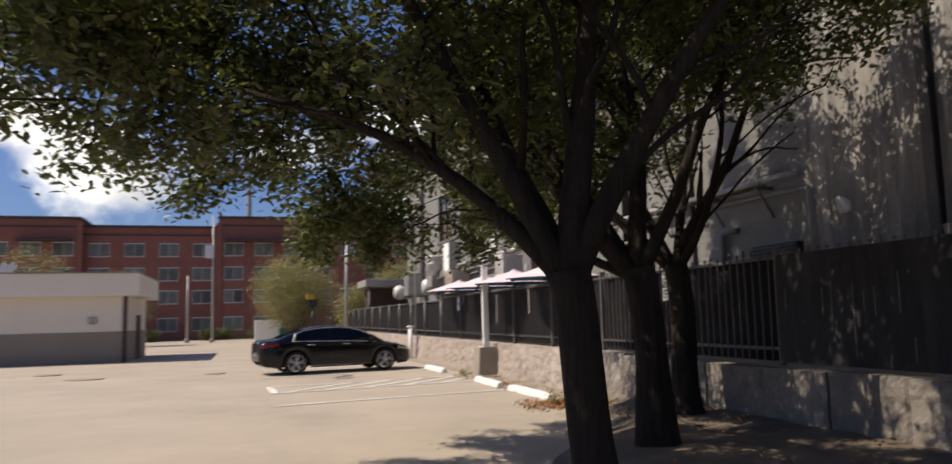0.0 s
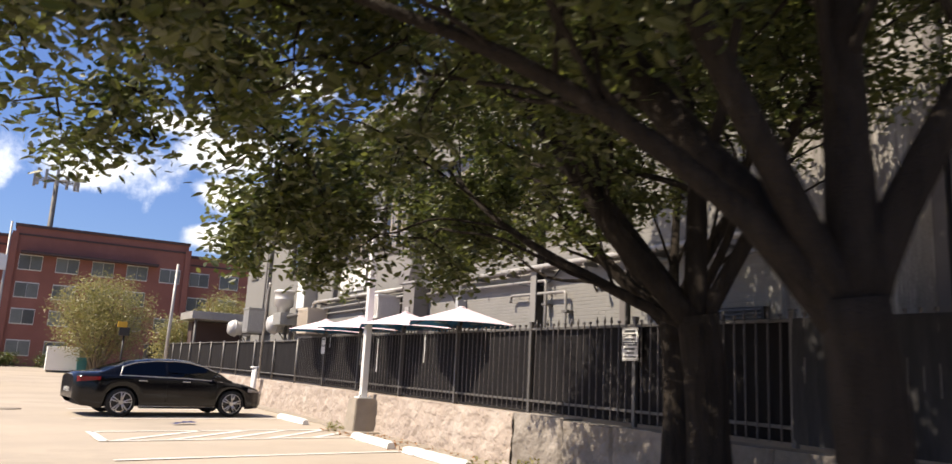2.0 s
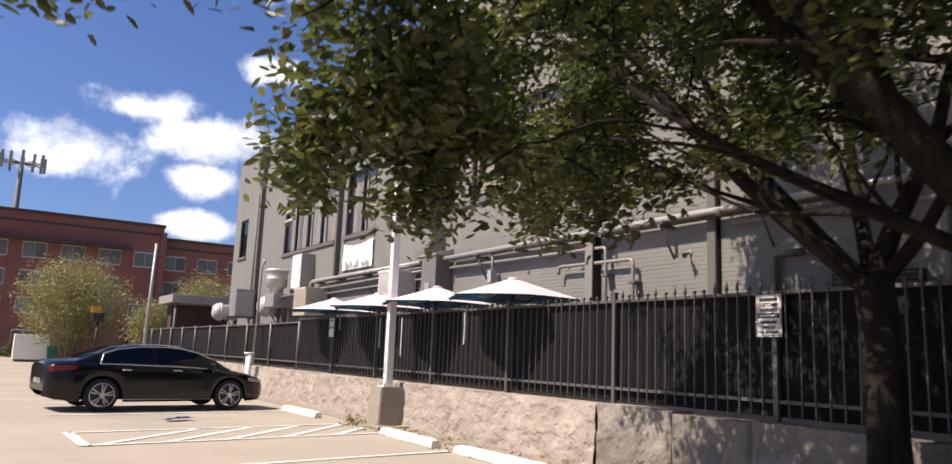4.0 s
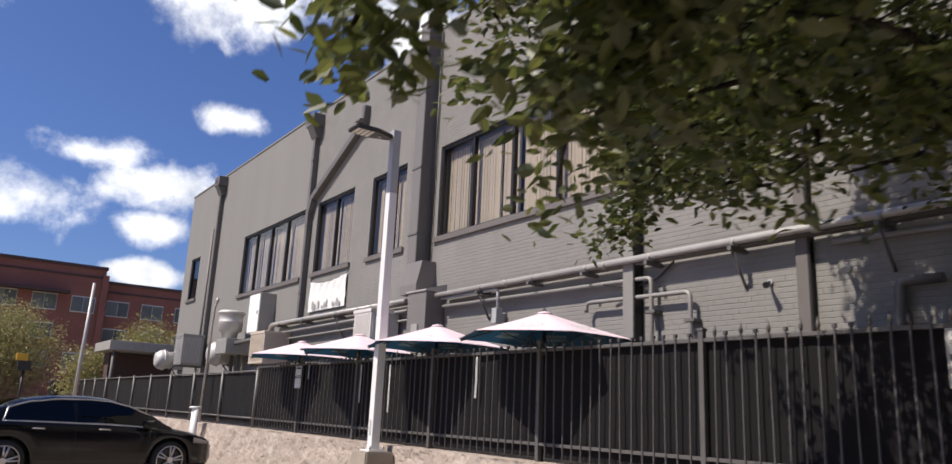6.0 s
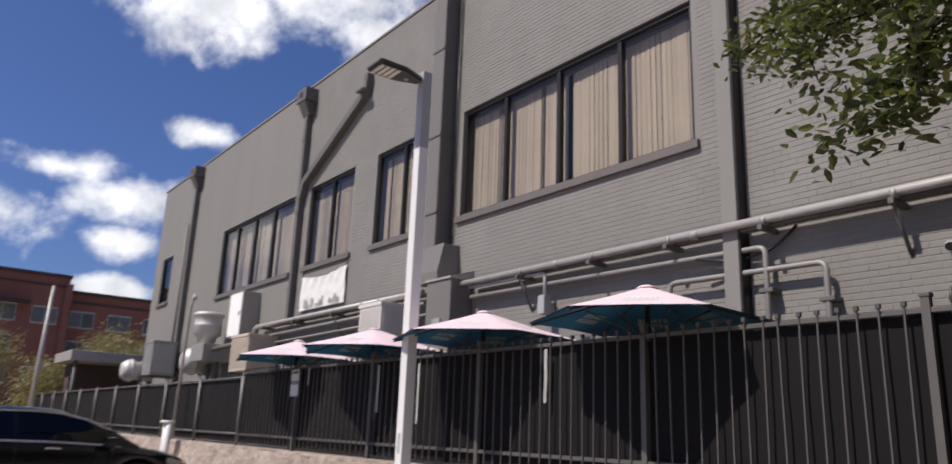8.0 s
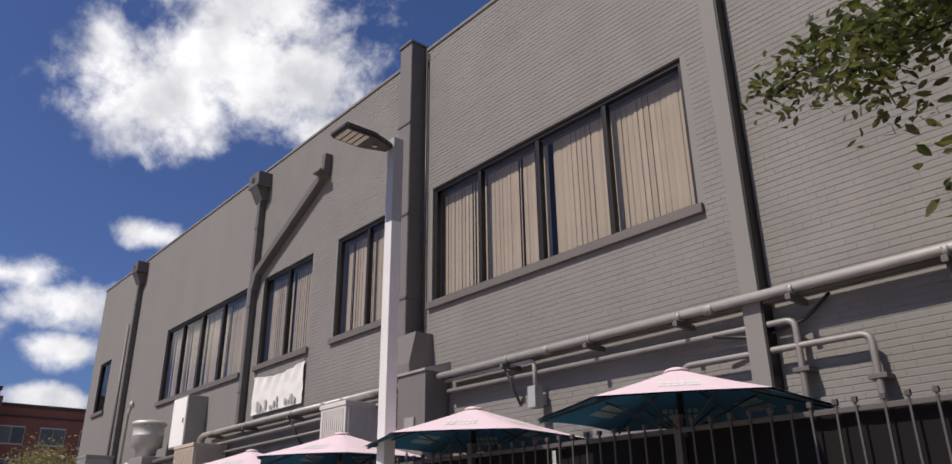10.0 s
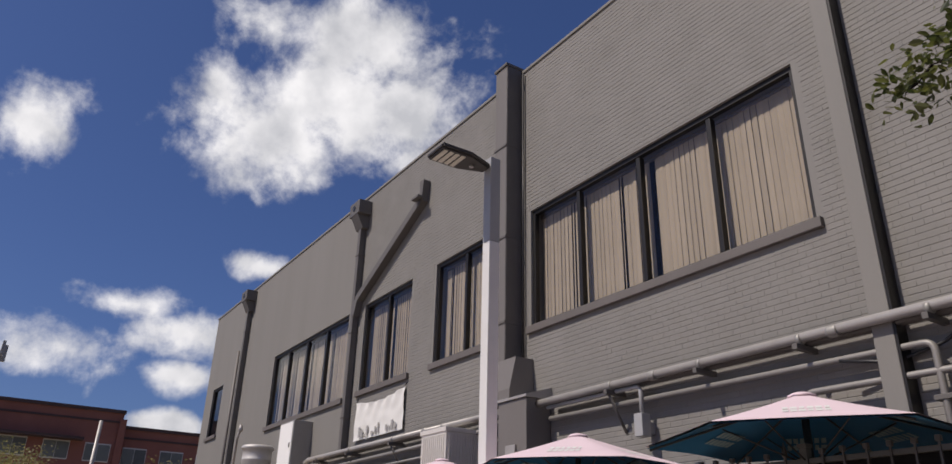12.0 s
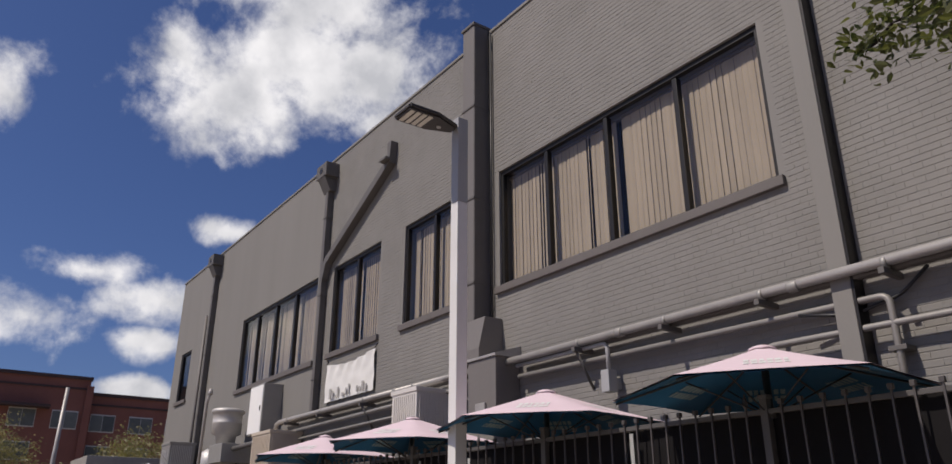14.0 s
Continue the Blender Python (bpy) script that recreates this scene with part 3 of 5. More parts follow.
        turn = rnd.uniform(-7, 5) + (-30 if odd < 0.05 else 14 if odd < 0.12 else 0)
        sl.matrix_basis = pose(fx + 0.2 + rnd.uniform(-0.004, 0.004), yk + rnd.uniform(-0.004, 0.004), 0, 0, 0, turn)

# rectangular duct that climbs past the roof, with its offset box below
duct = thing("wall_duct", (8.7, 18.8, 3.3), "tall grey sheet-metal duct running up past the roof", "duct")


def tpart(name, bm, material, parent, origin, label=""):
    for v in bm.verts:
        v.co -= Vector(origin)
    return part(name, bm, material, parent, label)


DO = (8.7, 18.8, 3.3)
bm = B()
box(bm, 8.63, 18.73, 4.75, FX - 0.02, 19.1, 10.74, 0.01)
tpart("shaft", bm, M_DUCT, duct, DO)
# darker sheet over the duct's side, in place of the shade there
bm = B()
box(bm, 8.64, 18.717, 4.76, FX - 0.02, 18.729, 10.73, 0.002)
tpart("shade_panel", bm, M_TRIM, duct, DO, "dark brown-grey panel painting in the duct's shaded side")
bm = B()
box(bm, 8.6, 18.7, 10.74, FX + 0.1, 19.13, 10.8, 0.01)
tpart("cap", bm, M_TRIM, duct, DO)
for z in (8.9, 7.0, 5.4):
    bm = B()
    box(bm, 8.612, 18.712, z, FX, 19.118, z + 0.045, 0.006)
    tpart("strap", bm, M_TRIM, duct, DO)
bm = B()
prism(bm, [(8.63, 4.75), (8.99, 4.75), (8.99, 4.0), (8.5, 4.0), (8.5, 4.2), (8.56, 4.45)], "y", 18.4, 19.1)
tpart("transition", bm, M_DUCT, duct, DO)
bm = B()
box(bm, 8.5, 17.95, 2.95, FX - 0.02, 18.7, 4.0, 0.012)
tpart("lower_box", bm, M_DUCT, duct, DO)
bm = B()
prism(bm, [(8.47, 4.0), (9.0, 4.0), (9.0, 4.2), (8.47, 4.04)], "y", 17.92, 18.73)
tpart("flange", bm, M_PIPE, duct, DO)
bm = B()
box(bm, 8.465, 18.2, 3.05, 8.5, 18.46, 3.3, 0.008)
tpart("cover_plate", bm, M_PIPE, duct, DO)
bm = B()
tube(bm, [(8.95, 18.62, 4.2), (8.95, 18.62, 10.6)], 0.02, 8)
tpart("cable", bm, M_BLACK, duct, DO)

# rainwater pipes
def downspout(label, y, ztop, zbot, path=None, head=True, w=0.075):
    o = (8.9, y, zbot)
    t = thing("downspout", o, label, "downspout", "rainwater pipes on the facade")
    bm = B()
    tube(bm, path or [(FX - 0.1, y, ztop), (FX - 0.1, y, zbot)], w * 1.414, 4, square=True)
    tpart("pipe", bm, M_TRIM, t, o)
    if head:
        bm = B()
        box(bm, FX - 0.38, y - 0.3, ztop + 0.22, FX - 0.005, y + 0.3, ztop + 0.6, 0.01)
        tpart("conductor_head", bm, M_TRIM, t, o)
        bm = B()
        prism(bm, [(FX - 0.37, ztop + 0.22), (FX - 0.005, ztop + 0.22), (FX - 0.005, ztop - 0.15), (FX - 0.18, ztop - 0.15)], "y", y - 0.2, y + 0.2)
        tpart("funnel", bm, M_TRIM, t, o)
        bm = B()
        lathe(bm, [(0.085, -0.012), (0.085, 0.012)], 16, (FX - 0.38, y, ztop + 0.41), "x")
        tpart("overflow_hole", bm, M_BLACK, t, o)
    z = ztop - 0.9
    while z > zbot + 0.4 and not path:
        bm = B()
        box(bm, FX - 0.19, y - 0.1, z, FX - 0.005, y + 0.1, z + 0.04, 0.004)
        tpart("clip", bm, M_TRIM, t, o)
        z -= 2.1
    return t


downspout("grey downspout with square conductor head", 25.72, 9.85, 3.9)
downspout("grey downspout with funnel head near building end", 35.1, 9.95, 3.0)
downspout("slanted grey downspout joining the straight one", 22.36, 9.3, 7.65, [(FX - 0.1, 22.36, 9.75), (FX - 0.1, 22.38, 9.3), (FX - 0.1, 25.5, 7.72), (FX - 0.1, 25.68, 7.3)], False, 0.09)
bm = B()
box(bm, FX - 0.34, 22.24, 9.25, FX - 0.2, 22.56, 9.31, 0.01)
solid("scupper_lip", bm, M_TRIM, "small bent metal lip on the slanted downspout", "scupper")
bm = B()
tube(bm, [(FX - 0.09, 35.75, 1.2), (FX - 0.09, 35.75, 8.5)], 0.05, 8)
solid("vent_pipe", bm, M_DUCT, "thin grey vertical pipe beside the downspout", "pipe")

# pipe run on brackets
PX, PZ = 8.74, 3.92
run = thing("pipe_run", (PX, 12, PZ), "long galvanised pipe on wall brackets", "pipe")
O3 = (PX, 12, PZ)
bm = B()
tube(bm, [(PX + 0.2, 6.2, PZ + 0.03), (PX + 0.06, 6.22, PZ + 0.03), (PX, 6.32, PZ + 0.03), (PX, 17.95, PZ)], 0.055, 16)
tpart("pipe", bm, M_PIPE, run, O3)
bm = B()
tube(bm, [(PX, 19.2, PZ), (PX, 27.4, PZ), (PX, 27.58, PZ - 0.05), (PX, 27.65, PZ - 0.2), (PX, 27.65, PZ - 0.7)], 0.055, 16)
tpart("pipe", bm, M_PIPE, run, O3)
for k, y in enumerate((6.9, 8.4, 10.4, 11.9, 13.3, 14.7, 16.3, 20.8, 22.8, 24.9, 26.8)):
    bm = B()
    box(bm, PX - 0.12, y - 0.03, PZ - 0.13, FX, y + 0.03, PZ - 0.065, 0.004)
    tpart("bracket", bm, M_TRIM, run, O3)
    if y in (6.9, 8.4, 10.4, 16.3, 22.8):
        bm = B()
        tube(bm, [(PX - 0.05, y, PZ - 0.13), (FX - 0.01, y, PZ - 0.62)], 0.022, 6)
        tpart("brace", bm, M_TRIM, run, O3)
    bm = B()
    lathe(bm, [(0.064, -0.03), (0.064, 0.03)], 16, (PX, y, PZ), "y")
    tpart("clamp", bm, M_ACG, run, O3)
for y in (9.2, 12.9, 15.5, 21.5):
    bm = B()
    lathe(bm, [(0.061, -0.06), (0.066, -0.04), (0.066, 0.04), (0.061, 0.06)], 16, (PX, y, PZ), "y")
    tpart("coupling", bm, M_ACG, run, O3)
for dx, dz, r in ((0.1, -0.03, 0.035), (0.18, -0.03, 0.03)):
    bm = B()
    tube(bm, [(PX + dx, 7.0, PZ + dz), (PX + dx, 17.8, PZ + dz)], r, 8)
    tube(bm, [(PX + dx, 19.2, PZ + dz), (PX + dx, 27.5, PZ + dz)], r, 8)
    tpart("conduit", bm, M_TRIM, run, O3)


def conduit(label, pts, r, fittings=(), material=None):
    o = pts[0]
    t = thing("conduit", o, label, "conduit", "pipes on the facade")
    bm = B()
    smooth = [Vector(pts[0])]
    for a, b, c in zip(pts, pts[1:], pts[2:]):
        a, b, c = Vector(a), Vector(b), Vector(c)
        d1, d2 = (a - b).normalized() * 0.1, (c - b).normalized() * 0.1
        for u in (0, 0.25, 0.5, 0.75, 1):
            smooth.append(b + d1 * (1 - u) ** 2 + d2 * u ** 2)
    smooth.append(Vector(pts[-1]))
    tube(bm, smooth, r, 10)
    tpart("pipe", bm, material or M_CONDUIT, t, o)
    for p in fittings:
        bm = B()
        box(bm, p[0] - 0.045, p[1] - 0.09, p[2] - 0.025, FX - 0.002, p[1] + 0.09, p[2] + 0.025, 0.006)
        tpart("clamp_bar", bm, M_TRIM, t, o)
    return t


conduit("galvanised conduit that turns down the wall", [(8.85, 17.8, 3.68), (8.85, 11.98, 3.63), (8.85, 11.98, 0.9)], 0.036, [(8.85, 11.98, 3.1)])
conduit("short galvanised pipe turning down beside another", [(8.85, 13.4, 3.2), (8.85, 13.4, 3.36), (8.85, 11.25, 3.34), (8.85, 11.25, 0.9)], 0.036, [(8.85, 11.25, 2.92)])
conduit("thin conduit under the pipe run", [(8.8, 27.3, 3.62), (8.8, 19.2, 3.7)], 0.04)
conduit("thin lower conduit under the pipe run", [(8.88, 28.3, 3.42), (8.88, 19.2, 3.5)], 0.03)
conduit("gooseneck conduit with weatherproof box", [(8.8, 17.8, 3.84), (8.8, 15.8, 3.84), (8.8, 15.8, 3.42)], 0.03, material=M_POLE)
bm = B()
box(bm, 8.72, 15.73, 3.17, 8.88, 15.88, 3.47, 0.012)
box(bm, 8.88, 15.77, 3.22, FX - 0.002, 15.83, 3.37)
solid("junction_box", bm, M_POLE, "small grey junction box on the wall", "junction box")
conduit("drooping black cable between pipe and wall", [(8.75, 12.9, 3.6), (8.9, 12.4, 3.52), (8.92, 11.9, 3.62), (8.93, 11.6, 3.85)], 0.018, material=M_BLACK)
conduit("dark pipe bending into the wall", [(8.9, 7.85, 3.16), (8.9, 8.33, 3.16), (8.9, 8.33, 0.9)], 0.06, material=M_TRIM)
conduit("pale conduit turning down the stained wall", [(8.92, 9.1, 3.75), (8.92, 5.9, 3.68), (8.92, 5.9, 0.9)], 0.035)


def camera_unit(y, z, label, s=1.0, material=None):
    t = thing("security_camera", (FX, y, z), label, "security camera", "cameras and lamps on the wall")
    bm = B()
    lathe(bm, [(0.05 * s, -0.03), (0.05 * s, 0.0)], 14, (0, 0, 0), "x")
    part("mount", bm, M_POLE, t)
    bm = B()
    tube(bm, [(-0.03, 0, 0), (-0.12 * s, 0, -0.03), (-0.3 * s, -0.1 * s, -0.1 * s)], [0.02 * s, 0.025 * s, 0.055 * s], 12)
    part("housing", bm, material or M_POLE, t)


camera_unit(10.03, 3.36, "small dark camera on the brick wall", 0.8, M_BLACK)
camera_unit(8.95, 3.42, "small white camera on the brick wall", 0.7)
# wall lamp under the trees
t = thing("wall_floodlight", (FX, 5.2, 3.3), "white bell-shaped floodlight on the stained wall", "wall lamp")
bm = B()
lathe(bm, [(0.03, 0.0), (0.05, 0.05), (0.13, 0.22), (0.14, 0.26)], 18)
bmesh.ops.rotate(bm, verts=bm.verts, matrix=Matrix.Rotation(radians(130), 3, "Y"))
bmesh.ops.translate(bm, verts=bm.verts, vec=(-0.16, 0, 0.1))
part("shade", bm, M_POLEW, t)
bm = B()
tube(bm, [(0, 0, 0.05), (-0.18, 0, 0.1)], 0.025, 8)
part("arm", bm, M_TRIM, t)
# louvred wall unit
t = thing("louvre_vent", (8.86, 6.8, 2.45), "dark louvred vent above the fence line", "vent")
bm = B()
box(bm, 0, -0.6, 0, 0.13, 0.6, 0.35, 0.01)
part("body", bm, M_FRAME, t)
for k in range(5):
    bm = B()
    prism(bm, [(-0.03, 0.03 + 0.065 * k), (-0.002, 0.06 + 0.065 * k), (-0.002, 0.02 + 0.065 * k)], "y", -0.56, 0.56)
    part("slat", bm, M_TRIM, t)

# ---- fence ----
FNX = 6.75
L = 2.67
POSTY = [9.43 + L * (k - 8) for k in range(20)]
bm = B()
box(bm, -0.032, -0.032, 0, 0.032, 0.032, 1.55, 0.004)
box(bm, -0.04, -0.04, 1.55, 0.04, 0.04, 1.58, 0.004)
ME_POST = finish("post", bm, M_RAIL)
bm = B()
box(bm, -0.02, 0.032, -0.02, 0.02, L - 0.032, 0.02, 0.004)
ME_RAIL = finish("rail", bm, M_RAIL)
bm = B()
box(bm, -0.0075, -0.0075, 0.0, 0.0075, 0.0075, 1.45)
box(bm, -0.018, -0.018, 1.45, 0.018, 0.018, 1.49, 0.003)
ME_PICKET = finish("picket", bm, M_FENCE)
bm = B()
box(bm, -0.0075, -0.0075, 0.0, 0.0075, 0.0075, 1.45)
tube(bm, [(0, 0, 1.44), (0, 0, 1.47), (0, 0, 1.5), (0, 0, 1.57)], [0.009, 0.022, 0.02, 0.002], 8)
ME_SPEAR = finish("picket", bm, M_FENCE)


def screen_mesh(seed, length=L, height=1.42, material=M_SCREEN):
    bm = B()
    n, m = 24, 8
    g = [[bm.verts.new((0.02 * noise.noise((seed + i * 0.5, k * 0.35, 2)), length * i / n, height * k / m)) for k in range(m + 1)] for i in range(n + 1)]
    for i in range(n):
        for k in range(m):
            bm.faces.new((g[i][k], g[i + 1][k], g[i + 1][k + 1], g[i][k + 1])).smooth = True
    return finish("screen", bm, material)


ME_SCREENS = [screen_mesh(s * 9.7) for s in range(5)]
ME_WSCREENS = [screen_mesh(s * 7.3, L, 1.42, M_SCREENW) for s in range(3)]
ME_FSCREENS = [screen_mesh(s * 6.1, L, 1.28) for s in range(3)]
NP = 15
for pi, y in enumerate(POSTY):
    if pi > 12:
        break
    f = thing("fence_panel", (FNX, y, WTOP), "dark metal picket fence panel backed with black screen", "fence", "fence along the wall")
    part("post", ME_POST, None, f)
    for z in (0.22, 1.45):
        r = part("rail", ME_RAIL, None, f)
        r.matrix_basis = pose(0, 0, z)
    for k in range(1, NP + 1):
        spear = rnd.random() < (0.55 if 4 < y < 9 else 0.06)
        p = part("picket", ME_SPEAR if spear else ME_PICKET, None, f)
        p.matrix_basis = pose(-0.026, k * L / (NP + 1) + rnd.uniform(-0.006, 0.006), 0.04, rnd.uniform(-0.5, 0.5), rnd.uniform(-0.3, 0.3), 0)
    worn = y < 2                                # beside the trees a worn cloth hangs in front of the pickets
    s = part("screen", ME_WSCREENS[pi % 3] if worn else ME_SCREENS[pi % 5], None, f, "weathered black privacy screen" if worn else "black privacy screen")
    s.matrix_basis = pose(-0.038 if worn else 0.05, 0, 0.05)
# plain screened fence farther on
bm = B()
tube(bm, [(0, 0, 0), (0, 0, 1.4)], 0.035, 10)
lathe(bm, [(0.04, 1.4), (0.03, 1.43), (0.005, 1.45)], 10)
ME_FPOST = finish("post", bm, M_FARPOST)
bm = B()
tube(bm, [(0, 0.03, 0), (0, L - 0.03, 0)], 0.024, 8)
ME_FRAIL = finish("rail", bm, M_RAIL)
y = POSTY[13]
while y < 60:
    f = thing("screen_fence_panel", (FNX, y, WTOP), "grey post fence panel covered with black screen", "fence", "screened fence beyond the patio")
    part("post", ME_FPOST, None, f)
    for z in (0.22, 1.36):
        part("rail", ME_FRAIL, None, f).matrix_basis = pose(0, 0, z)
    part("screen", ME_FSCREENS[int(y) % 3], None, f, "black privacy screen").matrix_basis = pose(0.045, 0, 0.05)
    y += L


def text_part(body, size, x, y, z, parent, material, name="lettering"):
    cu = bpy.data.curves.new(name, "FONT")
    cu.body, cu.size, cu.align_x, cu.extrude, cu.offset = body, size, "CENTER", 0.001, size * 0.045
    tmp = bpy.data.objects.new("tmp", cu)
    scene.collection.objects.link(tmp)
    dg = bpy.context.evaluated_depsgraph_get()
    dg.update()
    me = bpy.data.meshes.new_from_object(tmp.evaluated_get(dg))
    bpy.data.objects.remove(tmp)
    me.materials.clear()
    me.materials.append(material)
    ob = new(name, me)
    ob.parent = parent
    ob.matrix_basis = pose(x, y, z, 90, 0, -90)
    return ob


def parking_sign(y, label, words=True):
    s = thing("parking_sign", (FNX - 0.07, y, 1.84), label, "sign", "signs on the fence")
    bm = B()
    box(bm, 0, -0.17, 0, 0.006, 0.17, 0.48, 0.002)
    part("plate", bm, M_SIGN, s)
    bm = B()
    for a in ((-0.16, 0.01, 0.16, 0.016), (-0.16, 0.464, 0.16, 0.47)):
        box(bm, -0.003, a[0], a[1], -0.0005, a[2], a[3])
    for a in (-0.16, 0.154):
        box(bm, -0.003, a, 0.016, -0.0005, a + 0.006, 0.464)
    part("border", bm, M_INK, s)
    bm = B()
    box(bm, -0.003, -0.12, 0.405, -0.0005, 0.12, 0.445)
    part("word_bar", bm, M_INK, s)
    bm = B()
    box(bm, -0.003, -0.145, 0.215, -0.0005, 0.145, 0.27)
    part("panel", bm, M_INK, s)
    bm = B()
    box(bm, -0.0055, -0.11, 0.234, -0.0035, 0.11, 0.252)
    part("word_bar", bm, M_SIGN, s)
    if words:
        for txt, sz, z in (("CUSTOMER", 0.054, 0.348), ("PARKING", 0.054, 0.287), ("VEHICLES", 0.042, 0.095), ("WILL BE TOWED", 0.034, 0.04)):
            text_part(txt, sz, -0.002, 0, z, s, M_INK)
        bm = B()
        box(bm, -0.003, -0.11, 0.15, -0.0005, 0.11, 0.185)
        part("word_bar", bm, M_INK, s)
    return s


parking_sign(6.8, "white customer parking sign on the fence post")
parking_sign(20.1, "white parking notice on the far fence post", False)
# strips of white tape left on the fence
for y, z0, z1 in ((13.5, 1.7, 2.3), (17.2, 1.58, 2.28), (19.6, 2.03, 2.33), (16.1, 1.43, 2.25)):
    bm = B()
    prev = None
    for k in range(9):
        z = z0 + (z1 - z0) * k / 8
        d = 0.012 * noise.noise((y, z * 4, 0))
        cur = (bm.verts.new((FNX - 0.045, y + d - 0.022, z)), bm.verts.new((FNX - 0.048, y + d + 0.022, z)))
        if prev:
            bm.faces.new((prev[0], prev[1], cur[1], cur[0]))
        prev = cur
    bmesh.ops.solidify(bm, geom=bm.faces[:], thickness=0.003)
    solid("tape_strip", bm, M_PRINT, "torn white strip hanging on the fence", "strip", "strips on the fence")

# ---- umbrellas on the fence posts ----
def umbrella():
    u = thing("patio_umbrella", (FNX + 0.06, 12.1, WTOP), "open pale pink patio umbrella with teal underside", "umbrella", "umbrellas along the fence")
    R, ZR, ZA = 1.25, 2.5 - WTOP, 2.87 - WTOP
    ang = [radians(5 + 60 * k) for k in range(6)]

    def canopy(bm, lift, shrink, z_top):
        n, m = 6, 8
        rows = []
        for i in range(m + 1):
            f = i / m
            row = []
            for k in range(6):
                a0, a1 = ang[k], ang[(k + 1) % 6] + (2 * math.pi if k == 5 else 0)
                for q in range(n):
                    u_ = q / n
                    p0 = Vector((math.cos(a0), math.sin(a0), 0)) * R * shrink
                    p1 = Vector((math.cos(a1), math.sin(a1), 0)) * R * shrink
                    p = p0.lerp(p1, u_)
                    dip = 1 - 0.035 * math.sin(math.pi * u_) * f
                    p = p * dip * (0.06 + 0.94 * f)
                    sag = 0.008 * math.sin(math.pi * f) - 0.012 * math.sin(math.pi * u_) * f
                    row.append(bm.verts.new((p.x, p.y, z_top + (ZR - z_top) * (0.06 + 0.94 * f) - sag + lift)))
            rows.append(row)
        for r1, r2 in zip(rows, rows[1:]):
            for k in range(len(r1)):
                bm.faces.new((r1[k], r1[(k + 1) % len(r1)], r2[(k + 1) % len(r1)], r2[k])).smooth = True
        return rows
    bm = B()
    canopy(bm, 0, 1, ZA)
    top = part("canopy", bm, M_CLOTH, u, "pale pink canvas canopy")
    bm = B()
    canopy(bm, -0.014, 0.992, ZA)
    lin = part("lining", bm, M_TEAL, u, "teal underside of the canopy")
    bm = B()
    lathe(bm, [(0.115, ZA - 0.026), (0.1, ZA - 0.004), (0.03, ZA + 0.014)], 6)
    part("vent_cap", bm, M_CLOTH, u)
    bm = B()
    tube(bm, [(0, 0, 0), (0, 0, ZA + 0.02)], 0.03, 12)
    lathe(bm, [(0.06, ZR - 0.2), (0.06, ZR - 0.12)], 12)
    part("pole", bm, M_BLACK, u)
    for a in ang:
        d = Vector((math.cos(a), math.sin(a), 0))
        bm = B()
        tube(bm, [d * 0.05 + Vector((0, 0, ZA - 0.06)), d * (R * 0.97) + Vector((0, 0, ZR - 0.03))], 0.009, 6)
        r = part("rib", bm, M_BLACK, u)
        bm = B()
        tube(bm, [d * 0.05 + Vector((0, 0, ZR - 0.16)), d * (R * 0.5) + Vector((0, 0, (ZA + ZR) / 2 - 0.065))], 0.007, 6)
        part("strut", bm, M_BLACK, r)
    # worn print, drawn as rows of bars, above and below
    for k in range(6):
        am = radians(35 + 60 * k)
        d, s_ = Vector((math.cos(am), math.sin(am), 0)), Vector((-math.sin(am), math.cos(am), 0))
        for side, mt, f0 in ((1, M_PRINT, 0.6), (-1, M_TEALPRINT, 0.62)):
            bm = B()
            for row in range(2):
                for q in range(6):
                    f = f0 + 0.11 * row
                    rr = R * 0.866 * f
                    zz = ZA + (ZR - ZA) * f - 0.008 * math.sin(math.pi * f) + (0.006 if side > 0 else -0.026)
                    c = d * rr + s_ * (q - 2.5) * 0.055
                    slope = d * (R * 0.866 * 0.08) + Vector((0, 0, (ZR - ZA) * 0.08))
                    w = s_ * rnd.uniform(0.015, 0.024)
                    vs = [bm.verts.new(c + Vector((0, 0, zz)) + a_ * w + b_ * slope * 0.5) for a_, b_ in ((-1, -1), (1, -1), (1, 1), (-1, 1))]
                    bm.faces.new(vs)
            part("print", bm, mt, top if side > 0 else lin)
    return u


u0 = umbrella()
for k, y in enumerate((14.8, 17.58, 20.36)):
    copy_thing(u0, pose(FNX + 0.06, y, WTOP, 0, 0, (4, -3, 6)[k]))

# ---- lamp post ----
LX, LY = 6.2, 15.6
lamp = thing("parking_lamp", (LX, LY, 0), "square grey lamp post with flat LED head on concrete footing", "lamp post")
bm = B()
vs = []
prism(bm, [(-0.34, -0.34), (0.34, -0.34), (0.34, 0.34), (-0.34, 0.34)], "z", -0.05, 0.8)
for v in bm.verts:
    if v.co.z > 0.4:
        v.co.x *= 0.74
        v.co.y *= 0.74
bmesh.ops.bevel(bm, geom=bm.edges[:], offset=0.02, segments=2, affect="EDGES")
bmesh.ops.subdivide_edges(bm, edges=bm.edges[:], cuts=3, use_grid_fill=True)
for v in bm.verts:
    v.co += Vector((1, 1, 0)) * 0.02 * noise.noise(v.co * 5)
part("footing", bm, M_FOOT, lamp, "stained tapered concrete footing")
bm = B()
box(bm, -0.16, -0.16, 0.8, 0.16, 0.16, 0.83, 0.006)
part("base_plate", bm, M_POLEW, lamp)
bm = B()
box(bm, -0.075, -0.075, 0.83, 0.075, 0.075, 5.2, 0.008)
part("pole", bm, M_POLEW, lamp, "lower pole, pale grey")
bm = B()
